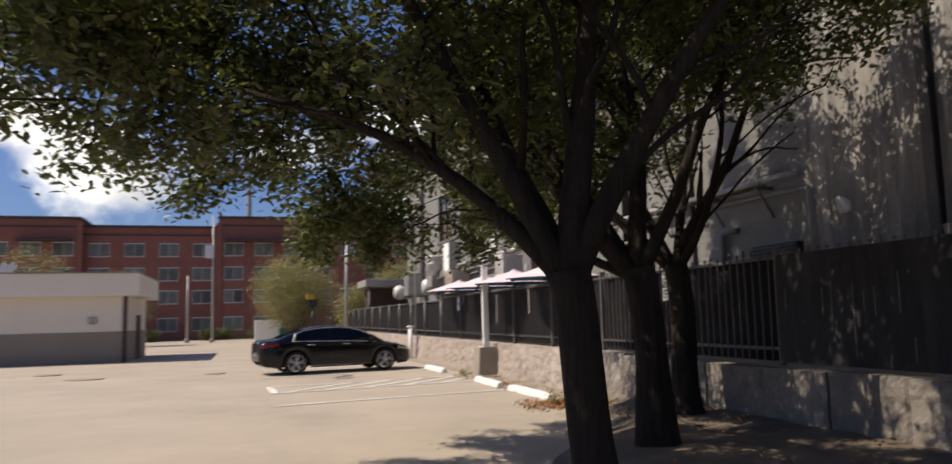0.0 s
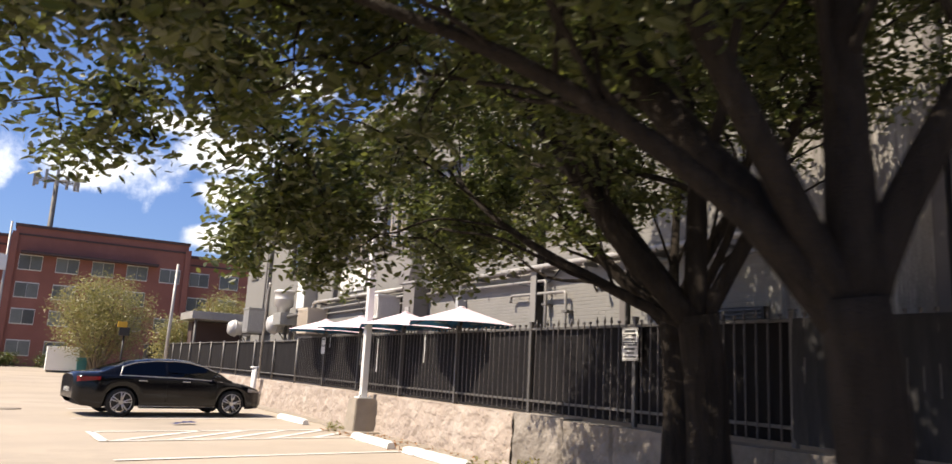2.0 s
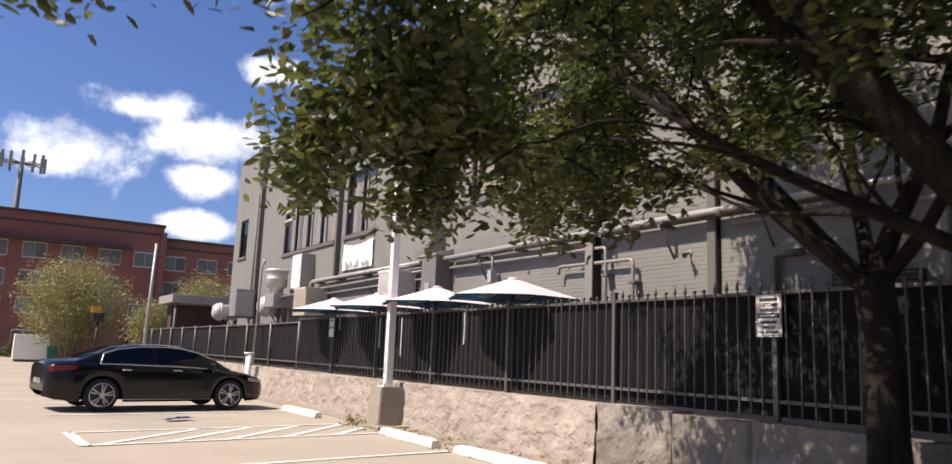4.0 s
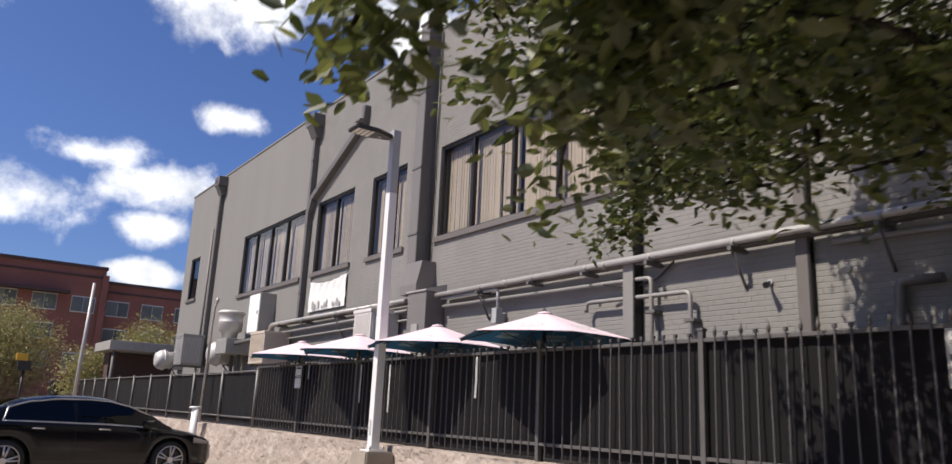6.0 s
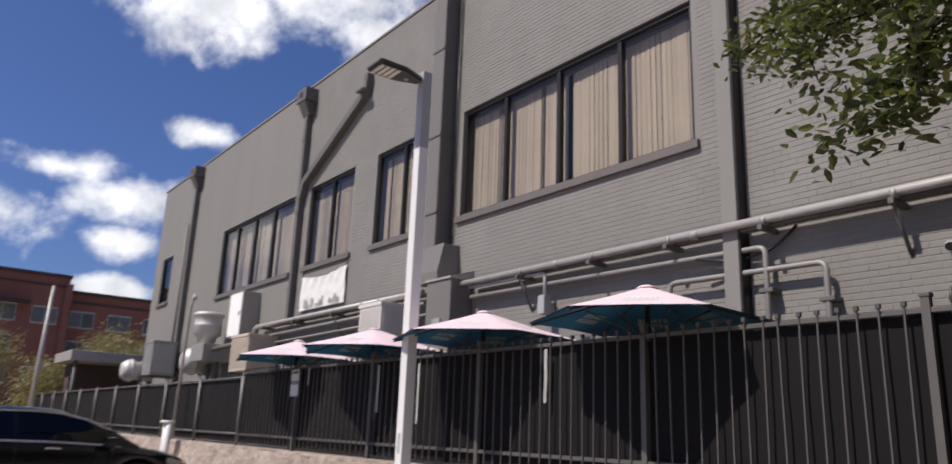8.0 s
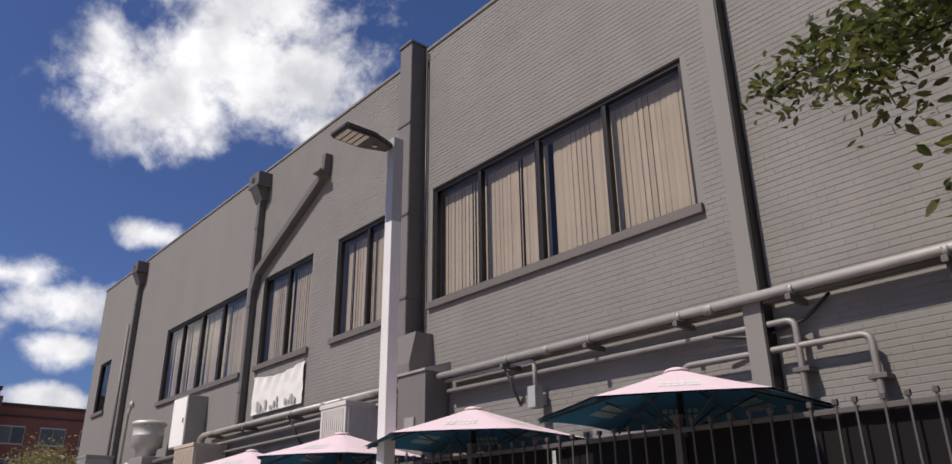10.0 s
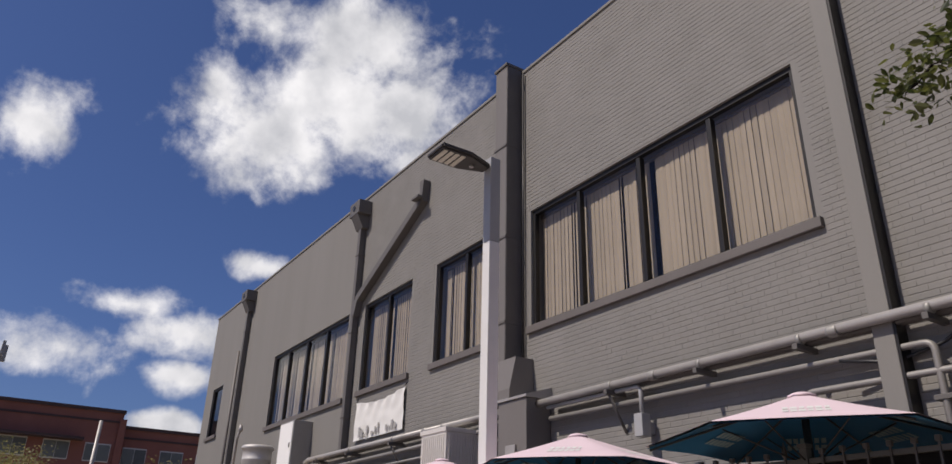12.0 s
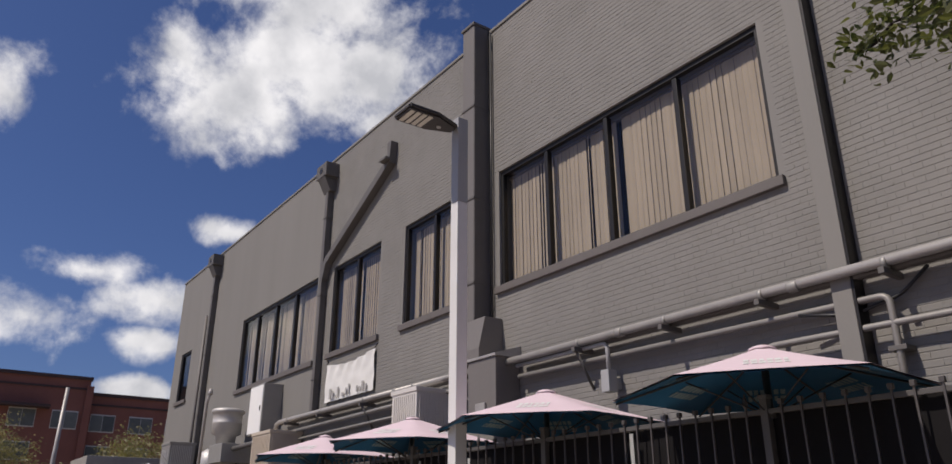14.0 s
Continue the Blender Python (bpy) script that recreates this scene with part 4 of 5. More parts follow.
box(bm, -0.075, -0.075, 5.204, 0.075, 0.075, 6.36, 0.008)
part("pole_top", bm, M_POLE, lamp, "upper pole, darker grey")
for dx, dy in ((1, 1), (1, -1), (-1, 1), (-1, -1)):
    bm = B()
    lathe(bm, [(0.018, 0.83), (0.018, 0.87), (0.01, 0.89)], 8, (0.12 * dx, 0.12 * dy, 0))
    part("bolt", bm, M_PIPE, lamp)
bm = B()
prism(bm, [(-0.08, -0.08), (-0.42, -0.2), (-0.86, -0.2), (-0.86, 0.2), (-0.42, 0.2), (-0.08, 0.08)], "z", 6.18, 6.26)
bmesh.ops.bevel(bm, geom=bm.edges[:], offset=0.025, segments=2, affect="EDGES")
head = part("head", bm, M_LAMP, lamp, "flat dark LED head")
bm = B()
for a in range(4):
    box(bm, -0.81 + 0.085 * a, -0.15, 6.172, -0.75 + 0.085 * a, 0.15, 6.179, 0.003)
part("led_panel", bm, M_LED, head)
bm = B()
lathe(bm, [(0.03, 6.158), (0.03, 6.179)], 12, (-0.32, 0, 0))
part("sensor", bm, M_POLE, head)
bm = B()
box(bm, -0.078, -0.03, 1.05, -0.0755, 0.03, 1.3, 0.0005)
part("hand_hole_cover", bm, M_POLE, lamp)

# ---- wheel stops ----
def wheel_stop(y0, y1, turn, x=5.5):
    bm = B()
    ln = y1 - y0
    prism(bm, [(-0.09, 0), (0.09, 0), (0.07, 0.1), (0.04, 0.13), (-0.04, 0.13), (-0.07, 0.1)], "y", -ln / 2, ln / 2)
    bmesh.ops.subdivide_edges(bm, edges=[e for e in bm.edges if abs(e.verts[0].co.y - e.verts[1].co.y) > 0.5], cuts=14)
    for v in bm.verts:
        v.co += 0.012 * noise.noise_vector(v.co * 6 + Vector((y0, 0, 0)))
        if abs(v.co.y) > ln / 2 - 0.03:
            v.co.z *= 0.85
    ob = solid("wheel_stop", bm, M_STOP, "white painted concrete wheel stop", "wheel stop", "wheel stops")
    ob.matrix_basis = pose(x, (y0 + y1) / 2, 0.01, 0, 0, turn)


for a, b, tn in ((9.3, 11.55, 1), (12.2, 14.3, -2), (17.6, 19.75, 1)):
    wheel_stop(a, b, tn)


# ---- the black saloon ----
def car(at, turn):
    """Nose along +x, length 4.85, width 1.84, height 1.46; origin on the ground amid the wheels."""
    c = thing("car", at, "black four-door saloon car with chrome window trim", "car", turn=turn)
    WB, RW = 2.83, 0.345
    xf, xr = WB / 2, -WB / 2
    X0, X1 = -2.5, 2.4
    N = 96

    def interp(x, pts):
        for (a, va), (b, vb) in zip(pts, pts[1:]):
            if x <= b:
                u = max(0, min(1, (x - a) / (b - a)))
                u = u * u * (3 - 2 * u) * 0.5 + u * 0.5
                return va + (vb - va) * u
        return pts[-1][1]
    belt = [(X0, 0.9), (-2.3, 0.98), (-1.6, 1.0), (0, 0.96), (0.9, 0.93), (1.7, 0.82), (2.2, 0.72), (X1, 0.6)]
    deck = [(X0, 0.98), (-2.36, 1.06), (-1.95, 1.08), (-1.5, 1.05), (0.85, 1.0), (1.3, 0.96), (1.9, 0.86), (2.2, 0.77), (X1, 0.62)]
    half = [(X0, 0.62), (-2.38, 0.78), (-2.0, 0.88), (-1.2, 0.915), (0.8, 0.915), (1.6, 0.9), (2.0, 0.84), (2.25, 0.7), (X1, 0.52)]
    low = [(X0, 0.42), (-2.3, 0.26), (-1.9, 0.2), (1.9, 0.2), (2.25, 0.22), (X1, 0.3)]
    bm = B()
    rows = []
    for i in range(N + 1):
        x = X0 + (X1 - X0) * i / N
        w, b, d = interp(x, half), interp(x, belt), interp(x, deck)
        lo = interp(x, low)
        for xc in (xf, xr):
            if abs(x - xc) < RW + 0.06:
                lo = max(lo, RW + math.sqrt((RW + 0.06) ** 2 - (x - xc) ** 2) - 0.02)
        prof = [(w * 0.93, lo), (w * 0.985, lo + (b - lo) * 0.12), (w * 0.995, lo + (b - lo) * 0.35), (w, lo + (b - lo) * 0.62), (w * 0.985, lo + (b - lo) * 0.8),
                (w * 0.975, b - 0.03), (w * 0.95, b + 0.0), (w * 0.84, b + (d - b) * 0.55), (w * 0.5, d - 0.004), (0, d)]
        row = [bm.verts.new((x, -py, pz)) for py, pz in prof] + [bm.verts.new((x, py, pz)) for py, pz in prof[-2::-1]]
        rows.append(row)
    for r1, r2 in zip(rows, rows[1:]):
        for k in range(len(r1) - 1):
            bm.faces.new((r1[k], r1[k + 1], r2[k + 1], r2[k])).smooth = True
    bm.faces.new(rows[0])
    bm.faces.new(rows[-1][::-1])
    body = part("body", bm, M_CAR, c, "glossy black body")
    # cabin: roof shell with pillars
    roof = [(-1.95, 1.06), (-1.5, 1.24), (-1.05, 1.385), (-0.6, 1.447), (-0.1, 1.46), (0.25, 1.44), (0.6, 1.36), (0.95, 1.21), (1.42, 0.95)]
    M = 40
    bm, rows = B(), []
    for i in range(M + 1):
        x = -1.95 + (1.42 + 1.95) * i / M
        h, b = interp(x, roof), interp(x, belt) - 0.02
        h = max(h, b + 0.02)
        wb = interp(x, half) * 0.93
        k = (h - b) / 0.5
        wt_ = wb - 0.24 * k
        prof = [(wb, b), (wb - 0.1 * k, b + (h - b) * 0.45), (wt_, b + (h - b) * 0.87), (wt_ - 0.09 * min(1, k), b + (h - b) * 0.965), (wt_ * 0.5, h), (0, h + 0.004)]
        rows.append([bm.verts.new((x, -py, pz)) for py, pz in prof] + [bm.verts.new((x, py, pz)) for py, pz in prof[-2::-1]])
    for r1, r2 in zip(rows, rows[1:]):
        for k in range(len(r1) - 1):
            bm.faces.new((r1[k], r1[k + 1], r2[k + 1], r2[k])).smooth = True
    part("roof", bm, M_CAR, c)

    def side_point(x, f, s, off):
        """A place on the cabin's side at height fraction f, pushed out by off."""
        h, b = interp(x, roof), interp(x, belt) - 0.02
        h = max(h, b + 0.02)
        wb = interp(x, half) * 0.93
        k = (h - b) / 0.5
        wt_ = wb - 0.24 * k
        if f < 0.45:
            py = wb + (-0.1 * k) * f / 0.45
        else:
            py = wb - 0.1 * k + (wt_ - wb + 0.1 * k) * (f - 0.45) / 0.42
        return Vector((x, s * (py + off), b + (h - b) * f))
    for s in (-1, 1):
        for xa, xb in ((-1.42, -0.38), (-0.3, 0.98)):
            bm, prev = B(), None
            for i in range(15):
                x = xa + (xb - xa) * i / 14
                hi = 0.84
                cur = [bm.verts.new(side_point(x, f, s, 0.006)) for f in (0.1, 0.28, 0.46, 0.65, hi)]
                if prev:
                    for k in range(4):
                        bm.faces.new((prev[k], prev[k + 1], cur[k + 1], cur[k])).smooth = True
                prev = cur
            part("side_window", bm, M_CARGLASS, c, "dark tinted side window")
        bm = B()
        pts = [side_point(-1.5 + 2.62 * i / 30, 0.07, s, 0.012) for i in range(31)]
        tube(bm, pts, 0.016, 6)
        pts = [side_point(-1.5 + 0.02 * i, 0.07 + 0.2 * i, s, 0.012) for i in range(5)] + [side_point(-1.38 + 2.4 * i / 24, 0.885, s, 0.01) for i in range(25)]
        tube(bm, pts, 0.016, 6)
        part("window_trim", bm, M_ALLOY, c, "chrome window surround")
        for x in (-0.95, 0.15):
            bm = B()
            yy = s * (interp(x, half) * 0.985 + 0.012)
            tube(bm, [(x - 0.1, yy - s * 0.02, 0.885), (x - 0.08, yy, 0.89), (x + 0.08, yy, 0.885), (x + 0.1, yy - s * 0.02, 0.88)], 0.013, 8)
            part("door_handle", bm, M_ALLOY, c)
        for x in (-0.34, 0.98, -1.32):
            bm = B()
            tube(bm, [(x, s * (interp(x, half) * f_), z) for f_, z in ((0.994, 0.36), (1.001, 0.6), (1.0, 0.75), (0.985, 0.9))], 0.004, 4)
            part("door_gap", bm, M_TYRE, c)
        bm = B()
        box(bm, 0.8, s * 0.92, 0.93, 1.0, s * 1.08, 1.06, 0.03)
        part("mirror", bm, M_CAR, c)
        bm = B()
        tube(bm, [(-1.0, s * 0.87, 0.255), (1.0, s * 0.87, 0.255)], 0.014, 6)
        part("sill_trim", bm, M_ALLOY, c)
        bm = B()
        g = []
        for i in range(9):
            x = -2.44 + 0.5 * i / 8
            w = interp(x, half)
            g.append([bm.verts.new((x - 0.006, s * (w * 0.985 + 0.012), z)) for z in (0.82 + 0.06 * i / 8, 0.95 + 0.012 * i / 8)])
        for a, b in zip(g, g[1:]):
            bm.faces.new((a[0], b[0], b[1], a[1]))
        bmesh.ops.solidify(bm, geom=bm.faces[:], thickness=0.01)
        part("tail_light", bm, M_TAIL, c, "red tail light")
        bm = B()
        g = []
        for i in range(9):
            x = 1.86 + 0.42 * i / 8
            w = interp(x, half)
            g.append([bm.verts.new((x + 0.004, s * (w * 0.99 + 0.01), z)) for z in (0.66 - 0.03 * i / 8, 0.76 - 0.08 * i / 8)])
        for a, b in zip(g, g[1:]):
            bm.faces.new((a[0], b[0], b[1], a[1]))
        bmesh.ops.solidify(bm, geom=bm.faces[:], thickness=0.01)
        part("headlight", bm, M_HEAD, c, "clear headlight")
    # front and rear glass
    for xa, xb, nm in ((0.42, 1.28, "windscreen"), (-1.82, -1.12, "rear_window")):
        bm, prev = B(), None
        for i in range(9):
            x = xa + (xb - xa) * i / 8
            h, b = interp(x, roof), interp(x, belt) - 0.02
            k = (h - b) / 0.5
            w = (interp(x, half) * 0.93 - 0.24 * k) * 0.86
            cur = [bm.verts.new((x, w * u, h + 0.012 - 0.02 * abs(u) ** 2)) for u in (-1, -0.6, 0, 0.6, 1)]
            if prev:
                for q in range(4):
                    bm.faces.new((prev[q], prev[q + 1], cur[q + 1], cur[q])).smooth = True
            prev = cur
        part(nm, bm, M_CARGLASS, c)
    bm = B()
    box(bm, -2.25, -0.66, 0.24, 2.1, 0.66, 0.7)
    part("underbody", bm, M_TYRE, c)
    bm = B()
    box(bm, -2.5, -0.3, 0.55, -2.47, 0.3, 0.68, 0.01)
    part("number_plate", bm, M_PRINT, c)
    # wheels: built once, then shared
    bm = B()
    prof = [(0.25, -0.1), (0.305, -0.11), (0.338, -0.085), (0.345, -0.04), (0.345, 0.04), (0.338, 0.085), (0.305, 0.11), (0.25, 0.1)]
    lathe(bm, prof, 36, axis="y")
    bmesh.ops.delete(bm, geom=[f for f in bm.faces if len(f.verts) > 4], context="FACES_ONLY")
    me_t = finish("tyre", bm, M_TYRE)
    bm = B()
    for k in range(5):
        for da in (-0.16, 0.16):
            a = 2 * math.pi * k / 5
            p0 = Vector((math.cos(a + da * 1.3) * 0.05, -0.105, math.sin(a + da * 1.3) * 0.05))
            p1 = Vector((math.cos(a + da) * 0.25, -0.115, math.sin(a + da) * 0.25))
            tube(bm, [p0, p1], [0.02, 0.021], 4)
    ring = [(math.cos(2 * math.pi * k / 36) * 0.251, -0.108, math.sin(2 * math.pi * k / 36) * 0.251) for k in range(37)]
    tube(bm, ring, 0.011, 6, caps=False)
    lathe(bm, [(0.055, -0.122), (0.055, -0.09)], 16, axis="y")
    me_r = finish("rim", bm, M_ALLOY)
    bm = B()
    lathe(bm, [(0.22, -0.06), (0.22, -0.055)], 24, axis="y")
    me_d = finish("brake_disc", bm, M_BLACK)
    for x in (xf, xr):
        for s in (-1, 1):
            w = part("wheel", me_t, None, c, "black tyre on a spoked alloy rim")
            w.matrix_basis = pose(x, s * 0.8, RW, 0, 20 + 31 * s, 0 if s < 0 else 180)
            part("rim", me_r, None, w, "machined split-spoke alloy rim")
            part("brake_disc", me_d, None, w)
    return c


car((2.6, 20.52, 0.01), 9)
# blue scrap lying in the stall
bm = B()
g = [[bm.verts.new((0.56 * (i / 6 - 0.5) + 0.03 * noise.noise((i, j, 0)), 0.3 * (j / 4 - 0.5) * (1 - 0.6 * abs(i / 6 - 0.6)), 0.02 + 0.05 * abs(noise.noise((i * 0.8, j * 0.8, 4))) + 0.03 * (i / 6))) for j in range(5)] for i in range(7)]
for i in range(6):
    for j in range(4):
        bm.faces.new((g[i][j], g[i + 1][j], g[i + 1][j + 1], g[i][j + 1]))
bmesh.ops.solidify(bm, geom=bm.faces[:], thickness=0.008)
ob = solid("plastic_scrap", bm, M_BLUE, "crumpled blue plastic scrap on the ground", "litter")
ob.matrix_basis = pose(2.5, 17.3, 0.012, 0, 0, 25)

# concrete pad round the lamp footing
bm = B()
box(bm, 5.72, 14.95, -0.03, 6.5, 16.35, 0.06, 0.02)
bmesh.ops.subdivide_edges(bm, edges=bm.edges[:], cuts=4, use_grid_fill=True)
for v in bm.verts:
    v.co += 0.02 * noise.noise_vector(v.co * 3)
solid("footing_pad", bm, M_FOOT, "low cracked concrete pad round the lamp footing", "concrete pad", kind="structure")
bm = B()
box(bm, 5.95, 9.3, -0.03, 6.55, 14.9, 0.035)
box(bm, 5.95, 16.4, -0.03, 6.55, 30, 0.035)
bmesh.ops.subdivide_edges(bm, edges=[e for e in bm.edges if e.calc_length() > 2], cuts=40)
for v in bm.verts:
    v.co.x += 0.12 * noise.noise((v.co.y * 1.2, 0, 0)) if v.co.x < 6.2 else 0
solid("gravel_strip", bm, M_FOOT, "narrow strip of packed dirt along the wall foot", "dirt strip", kind="structure")

# ---- equipment on the facade ----
def condenser(at, w, d, h, material, label, turn=0):
    """A boxed outdoor unit with side fins; origin at its base."""
    t = thing("air_conditioner", at, label, "air conditioner", "outdoor units on the facade", turn=turn)
    bm = B()
    box(bm, -d / 2, -w / 2, 0, d / 2, w / 2, h, 0.02)
    part("casing", bm, material, t)
    bm = B()
    box(bm, -d / 2 - 0.02, -w / 2 - 0.02, h - 0.06, d / 2 + 0.02, w / 2 + 0.02, h + 0.02, 0.01)
    part("lid", bm, material, t)
    n = int((d - 0.1) / 0.055)
    for k in range(n):
        for face in ("s", "w"):
            bm = B()
            if face == "s":
                x = -d / 2 + 0.06 + k * 0.055
                box(bm, x, -w / 2 - 0.014, 0.08, x + 0.022, -w / 2 - 0.001, h - 0.1)
            else:
                y = -w / 2 + 0.06 + k * (w - 0.1) / n
                box(bm, -d / 2 - 0.014, y, 0.08, -d / 2 - 0.001, y + 0.025, h - 0.1)
            part("fin", bm, M_ALU if material is M_ACG else material, t)
    for dy in (-w / 2 + 0.08, w / 2 - 0.08):
        bm = B()
        box(bm, -d / 2, dy - 0.025, -0.06, FX - at[0], dy + 0.025, -0.005, 0.004)
        part("bracket", bm, M_TRIM, t)
    return t


condenser((8.55, 20.2, 3.0), 0.85, 0.75, 0.72, M_ACW, "off-white window air conditioner above the umbrellas")
condenser((8.55, 27.0, 2.65), 1.2, 0.8, 0.95, M_ACB, "rust-stained beige air conditioner on the wall")
condenser((8.35, 35.0, 2.8), 1.0, 0.8, 1.15, M_ACG, "grey condenser unit on wall brackets")


def blower(at, label, s=1.0):
    t = thing("exhaust_blower", at, label, "exhaust fan", "exhaust fans on the facade")
    bm = B()
    lathe(bm, [(0.1, -0.45), (0.3, -0.42), (0.42, -0.25), (0.42, 0.0), (0.36, 0.08), (0.36, 0.3)], 24, axis="x")
    bmesh.ops.scale(bm, vec=(s, s, s), verts=bm.verts)
    part("drum", bm, M_ALU, t)
    bm = B()
    lathe(bm, [(0.46, -0.12), (0.46, -0.06)], 24, axis="x")
    bmesh.ops.scale(bm, vec=(s, s, s), verts=bm.verts)
    part("band", bm, M_ALU, t)
    bm = B()
    box(bm, 0.3 * s, -0.4 * s, -0.4 * s, FX - at[0], 0.4 * s, 0.4 * s, 0.02)
    part("wall_box", bm, M_ACG, t)
    for dy in (-0.25, 0.25):
        bm = B()
        tube(bm, [(0.2, dy, -0.35 * s), (FX - at[0] - 0.01, dy, -0.9 * s)], 0.025, 6)
        part("brace", bm, M_TRIM, t)


blower((8.35, 31.1, 3.1), "round silver exhaust fan above the fence", 0.95)
blower((8.35, 38.4, 3.1), "round silver exhaust fan near the corner", 0.95)
t = thing("upblast_fan", (8.35, 30.3, 3.6), "spun-aluminium upblast fan on a grease duct", "exhaust fan")
bm = B()
lathe(bm, [(0.25, -0.05), (0.28, 0.2), (0.4, 0.25), (0.4, 0.52), (0.415, 0.54), (0.4, 0.56), (0.4, 0.8), (0.45, 0.82), (0.45, 0.89), (0.38, 0.93)], 28)
part("bowl", bm, M_ALU, t)
bm = B()
box(bm, -0.32, -0.75, -0.55, 0.6, 0.35, -0.05, 0.02)
part("duct_box", bm, M_ACG, t)
bm = B()
tube(bm, [(0.0, -0.7, -0.2), (0.1, -1.6, -0.15), (0.2, -2.6, -0.1)], 0.07, 10)
part("feed_pipe", bm, M_TRIM, t)
bm = B()
box(bm, 0.2, -0.5, -1.2, 0.3, -0.4, -0.55, 0.004)
part("leg", bm, M_TRIM, t)
bm = B()
box(bm, 0.2, 0.2, -1.2, 0.3, 0.3, -0.55, 0.004)
part("leg", bm, M_TRIM, t)
t = thing("electrical_cabinet", (8.7, 28.5, 3.68), "tall off-white electrical cabinet on the wall", "cabinet")
# grey body paints in the shaded sides, the white door the sunlit front
bm = B()
box(bm, -0.22, -0.5, 0, FX - 8.7, 0.5, 1.3, 0.015)
part("body", bm, M_ACG, t)
bm = B()
box(bm, -0.235, -0.46, 0.04, -0.221, 0.46, 1.26, 0.005)
d_ = part("door", bm, M_WHITEBOX, t)
bm = B()
box(bm, -0.26, -0.38, 0.6, -0.236, -0.35, 0.72, 0.005)
part("handle", bm, M_TRIM, d_)

# wrinkled banner under a window
bn = thing("banner", (8.97, 24.03, 4.15), "wrinkled faded white banner tied under the window", "banner")
bm = B()
nb, mb = 30, 12
g = []
for i in range(nb + 1):
    col = []
    for k in range(mb + 1):
        u, v = i / nb, k / mb
        sag = -0.13 * (v ** 3) * math.sin(math.pi * u) * 0.9
        fold = 0.03 * math.sin(u * 34 + 7 * v) * v ** 3 + 0.018 * noise.noise((u * 7, v * 4, 0))
        col.append(bm.verts.new((-0.03 + fold, (u - 0.5) * 2.4, v * 0.9 + sag)))
    g.append(col)
for i in range(nb):
    for k in range(mb):
        bm.faces.new((g[i][k], g[i + 1][k], g[i + 1][k + 1], g[i][k + 1])).smooth = True
part("sheet", bm, M_BANNER, bn)
for k in range(14):
    bm = B()
    y = -0.95 + 0.135 * k
    h = rnd.uniform(0.05, 0.24)
    if 3 < k < 6 or k == 9:
        continue
    box(bm, -0.062, y, 0.05, -0.055, y + rnd.uniform(0.06, 0.12), 0.05 + h)
    part("print", bm, M_BANNERINK, bn)
for y in (-1.18, 1.18):
    bm = B()
    tube(bm, [(-0.03, y, 0.89), (0.02, y * 1.03, 0.99)], 0.01, 6)
    part("tie", bm, M_BLACK, bn)

# thin pole and vent pipe beside the parked car
t = thing("thin_pole", (6.55, 26.45, WTOP), "thin grey conduit pole at the fence", "pole")
bm = B()
tube(bm, [(0, 0, -0.05), (0.02, -0.1, 3.2), (0.03, -0.25, 3.4)], [0.04, 0.035, 0.03], 10)
part("shaft", bm, M_PIPE, t)
bm = B()
lathe(bm, [(0.05, 3.35), (0.06, 3.4), (0.03, 3.5)], 10, (0.03, -0.25, 0))
part("cap", bm, M_PIPE, t)
t = thing("vent_stack", (6.2, 25.7, 0), "white plastic vent pipes with flat cap", "vent pipe")
for dy in (-0.09, 0.09):
    bm = B()
    tube(bm, [(0, dy, 0), (0, dy, 1.28)], 0.07, 12)
    part("pipe", bm, M_POLEW, t)
bm = B()
lathe(bm, [(0.16, 1.28), (0.165, 1.3), (0.15, 1.33)], 16)
part("cap", bm, M_POLEW, t)


# ---- far side of the lot ----
def shed():
    s = thing("service_building", (-12.95, 35.9, 0), "low cream stucco building with taupe lower walls", "building")
    o = (-12, 34.5, 0)
    bm = B()
    box(bm, -20, 31.0, 0, -4.3, 38.0, 1.36)
    tpart("lower_wall", bm, M_TAUPE, s, o)
    bm = B()
    box(bm, -20, 31.03, 1.36, -4.33, 38.0, 2.92)
    tpart("upper_wall", bm, M_CREAM, s, o)
    bm = B()
    box(bm, -20.2, 30.55, 2.92, -3.75, 38.4, 3.92, 0.02)
    tpart("fascia", bm, M_CREAM, s, o, "deep plain cream fascia")
    bm = B()
    box(bm, -20.2, 30.5, 3.92, -3.7, 38.45, 3.97)
    tpart("coping", bm, M_TAUPE, s, o)
    bm = B()
    box(bm, -4.42, 30.93, 0, -4.25, 31.06, 2.92)
    tpart("downspout", bm, M_REDDARK, s, o)
    bm = B()
    box(bm, -4.3, 34.4, 0.0, -4.24, 35.5, 2.1)
    tpart("door", bm, M_REDDARK, s, o)
    bm = B()
    box(bm, -5.8, 30.9, 1.7, -5.5, 31.03, 2.0, 0.02)
    tpart("outlet_box", bm, M_ACG, s, o)
    for x in (-9.7, -9.35):
        bm = B()
        box(bm, x - 0.28, 33.0, 3.97, x + 0.02, 33.08, 4.5)
        bmesh.ops.rotate(bm, verts=bm.verts, cent=(x, 33, 4.2), matrix=Matrix.Rotation(radians(35), 3, "Y"))
        tpart("roof_panel", bm, M_POLEW, s, o)


shed()


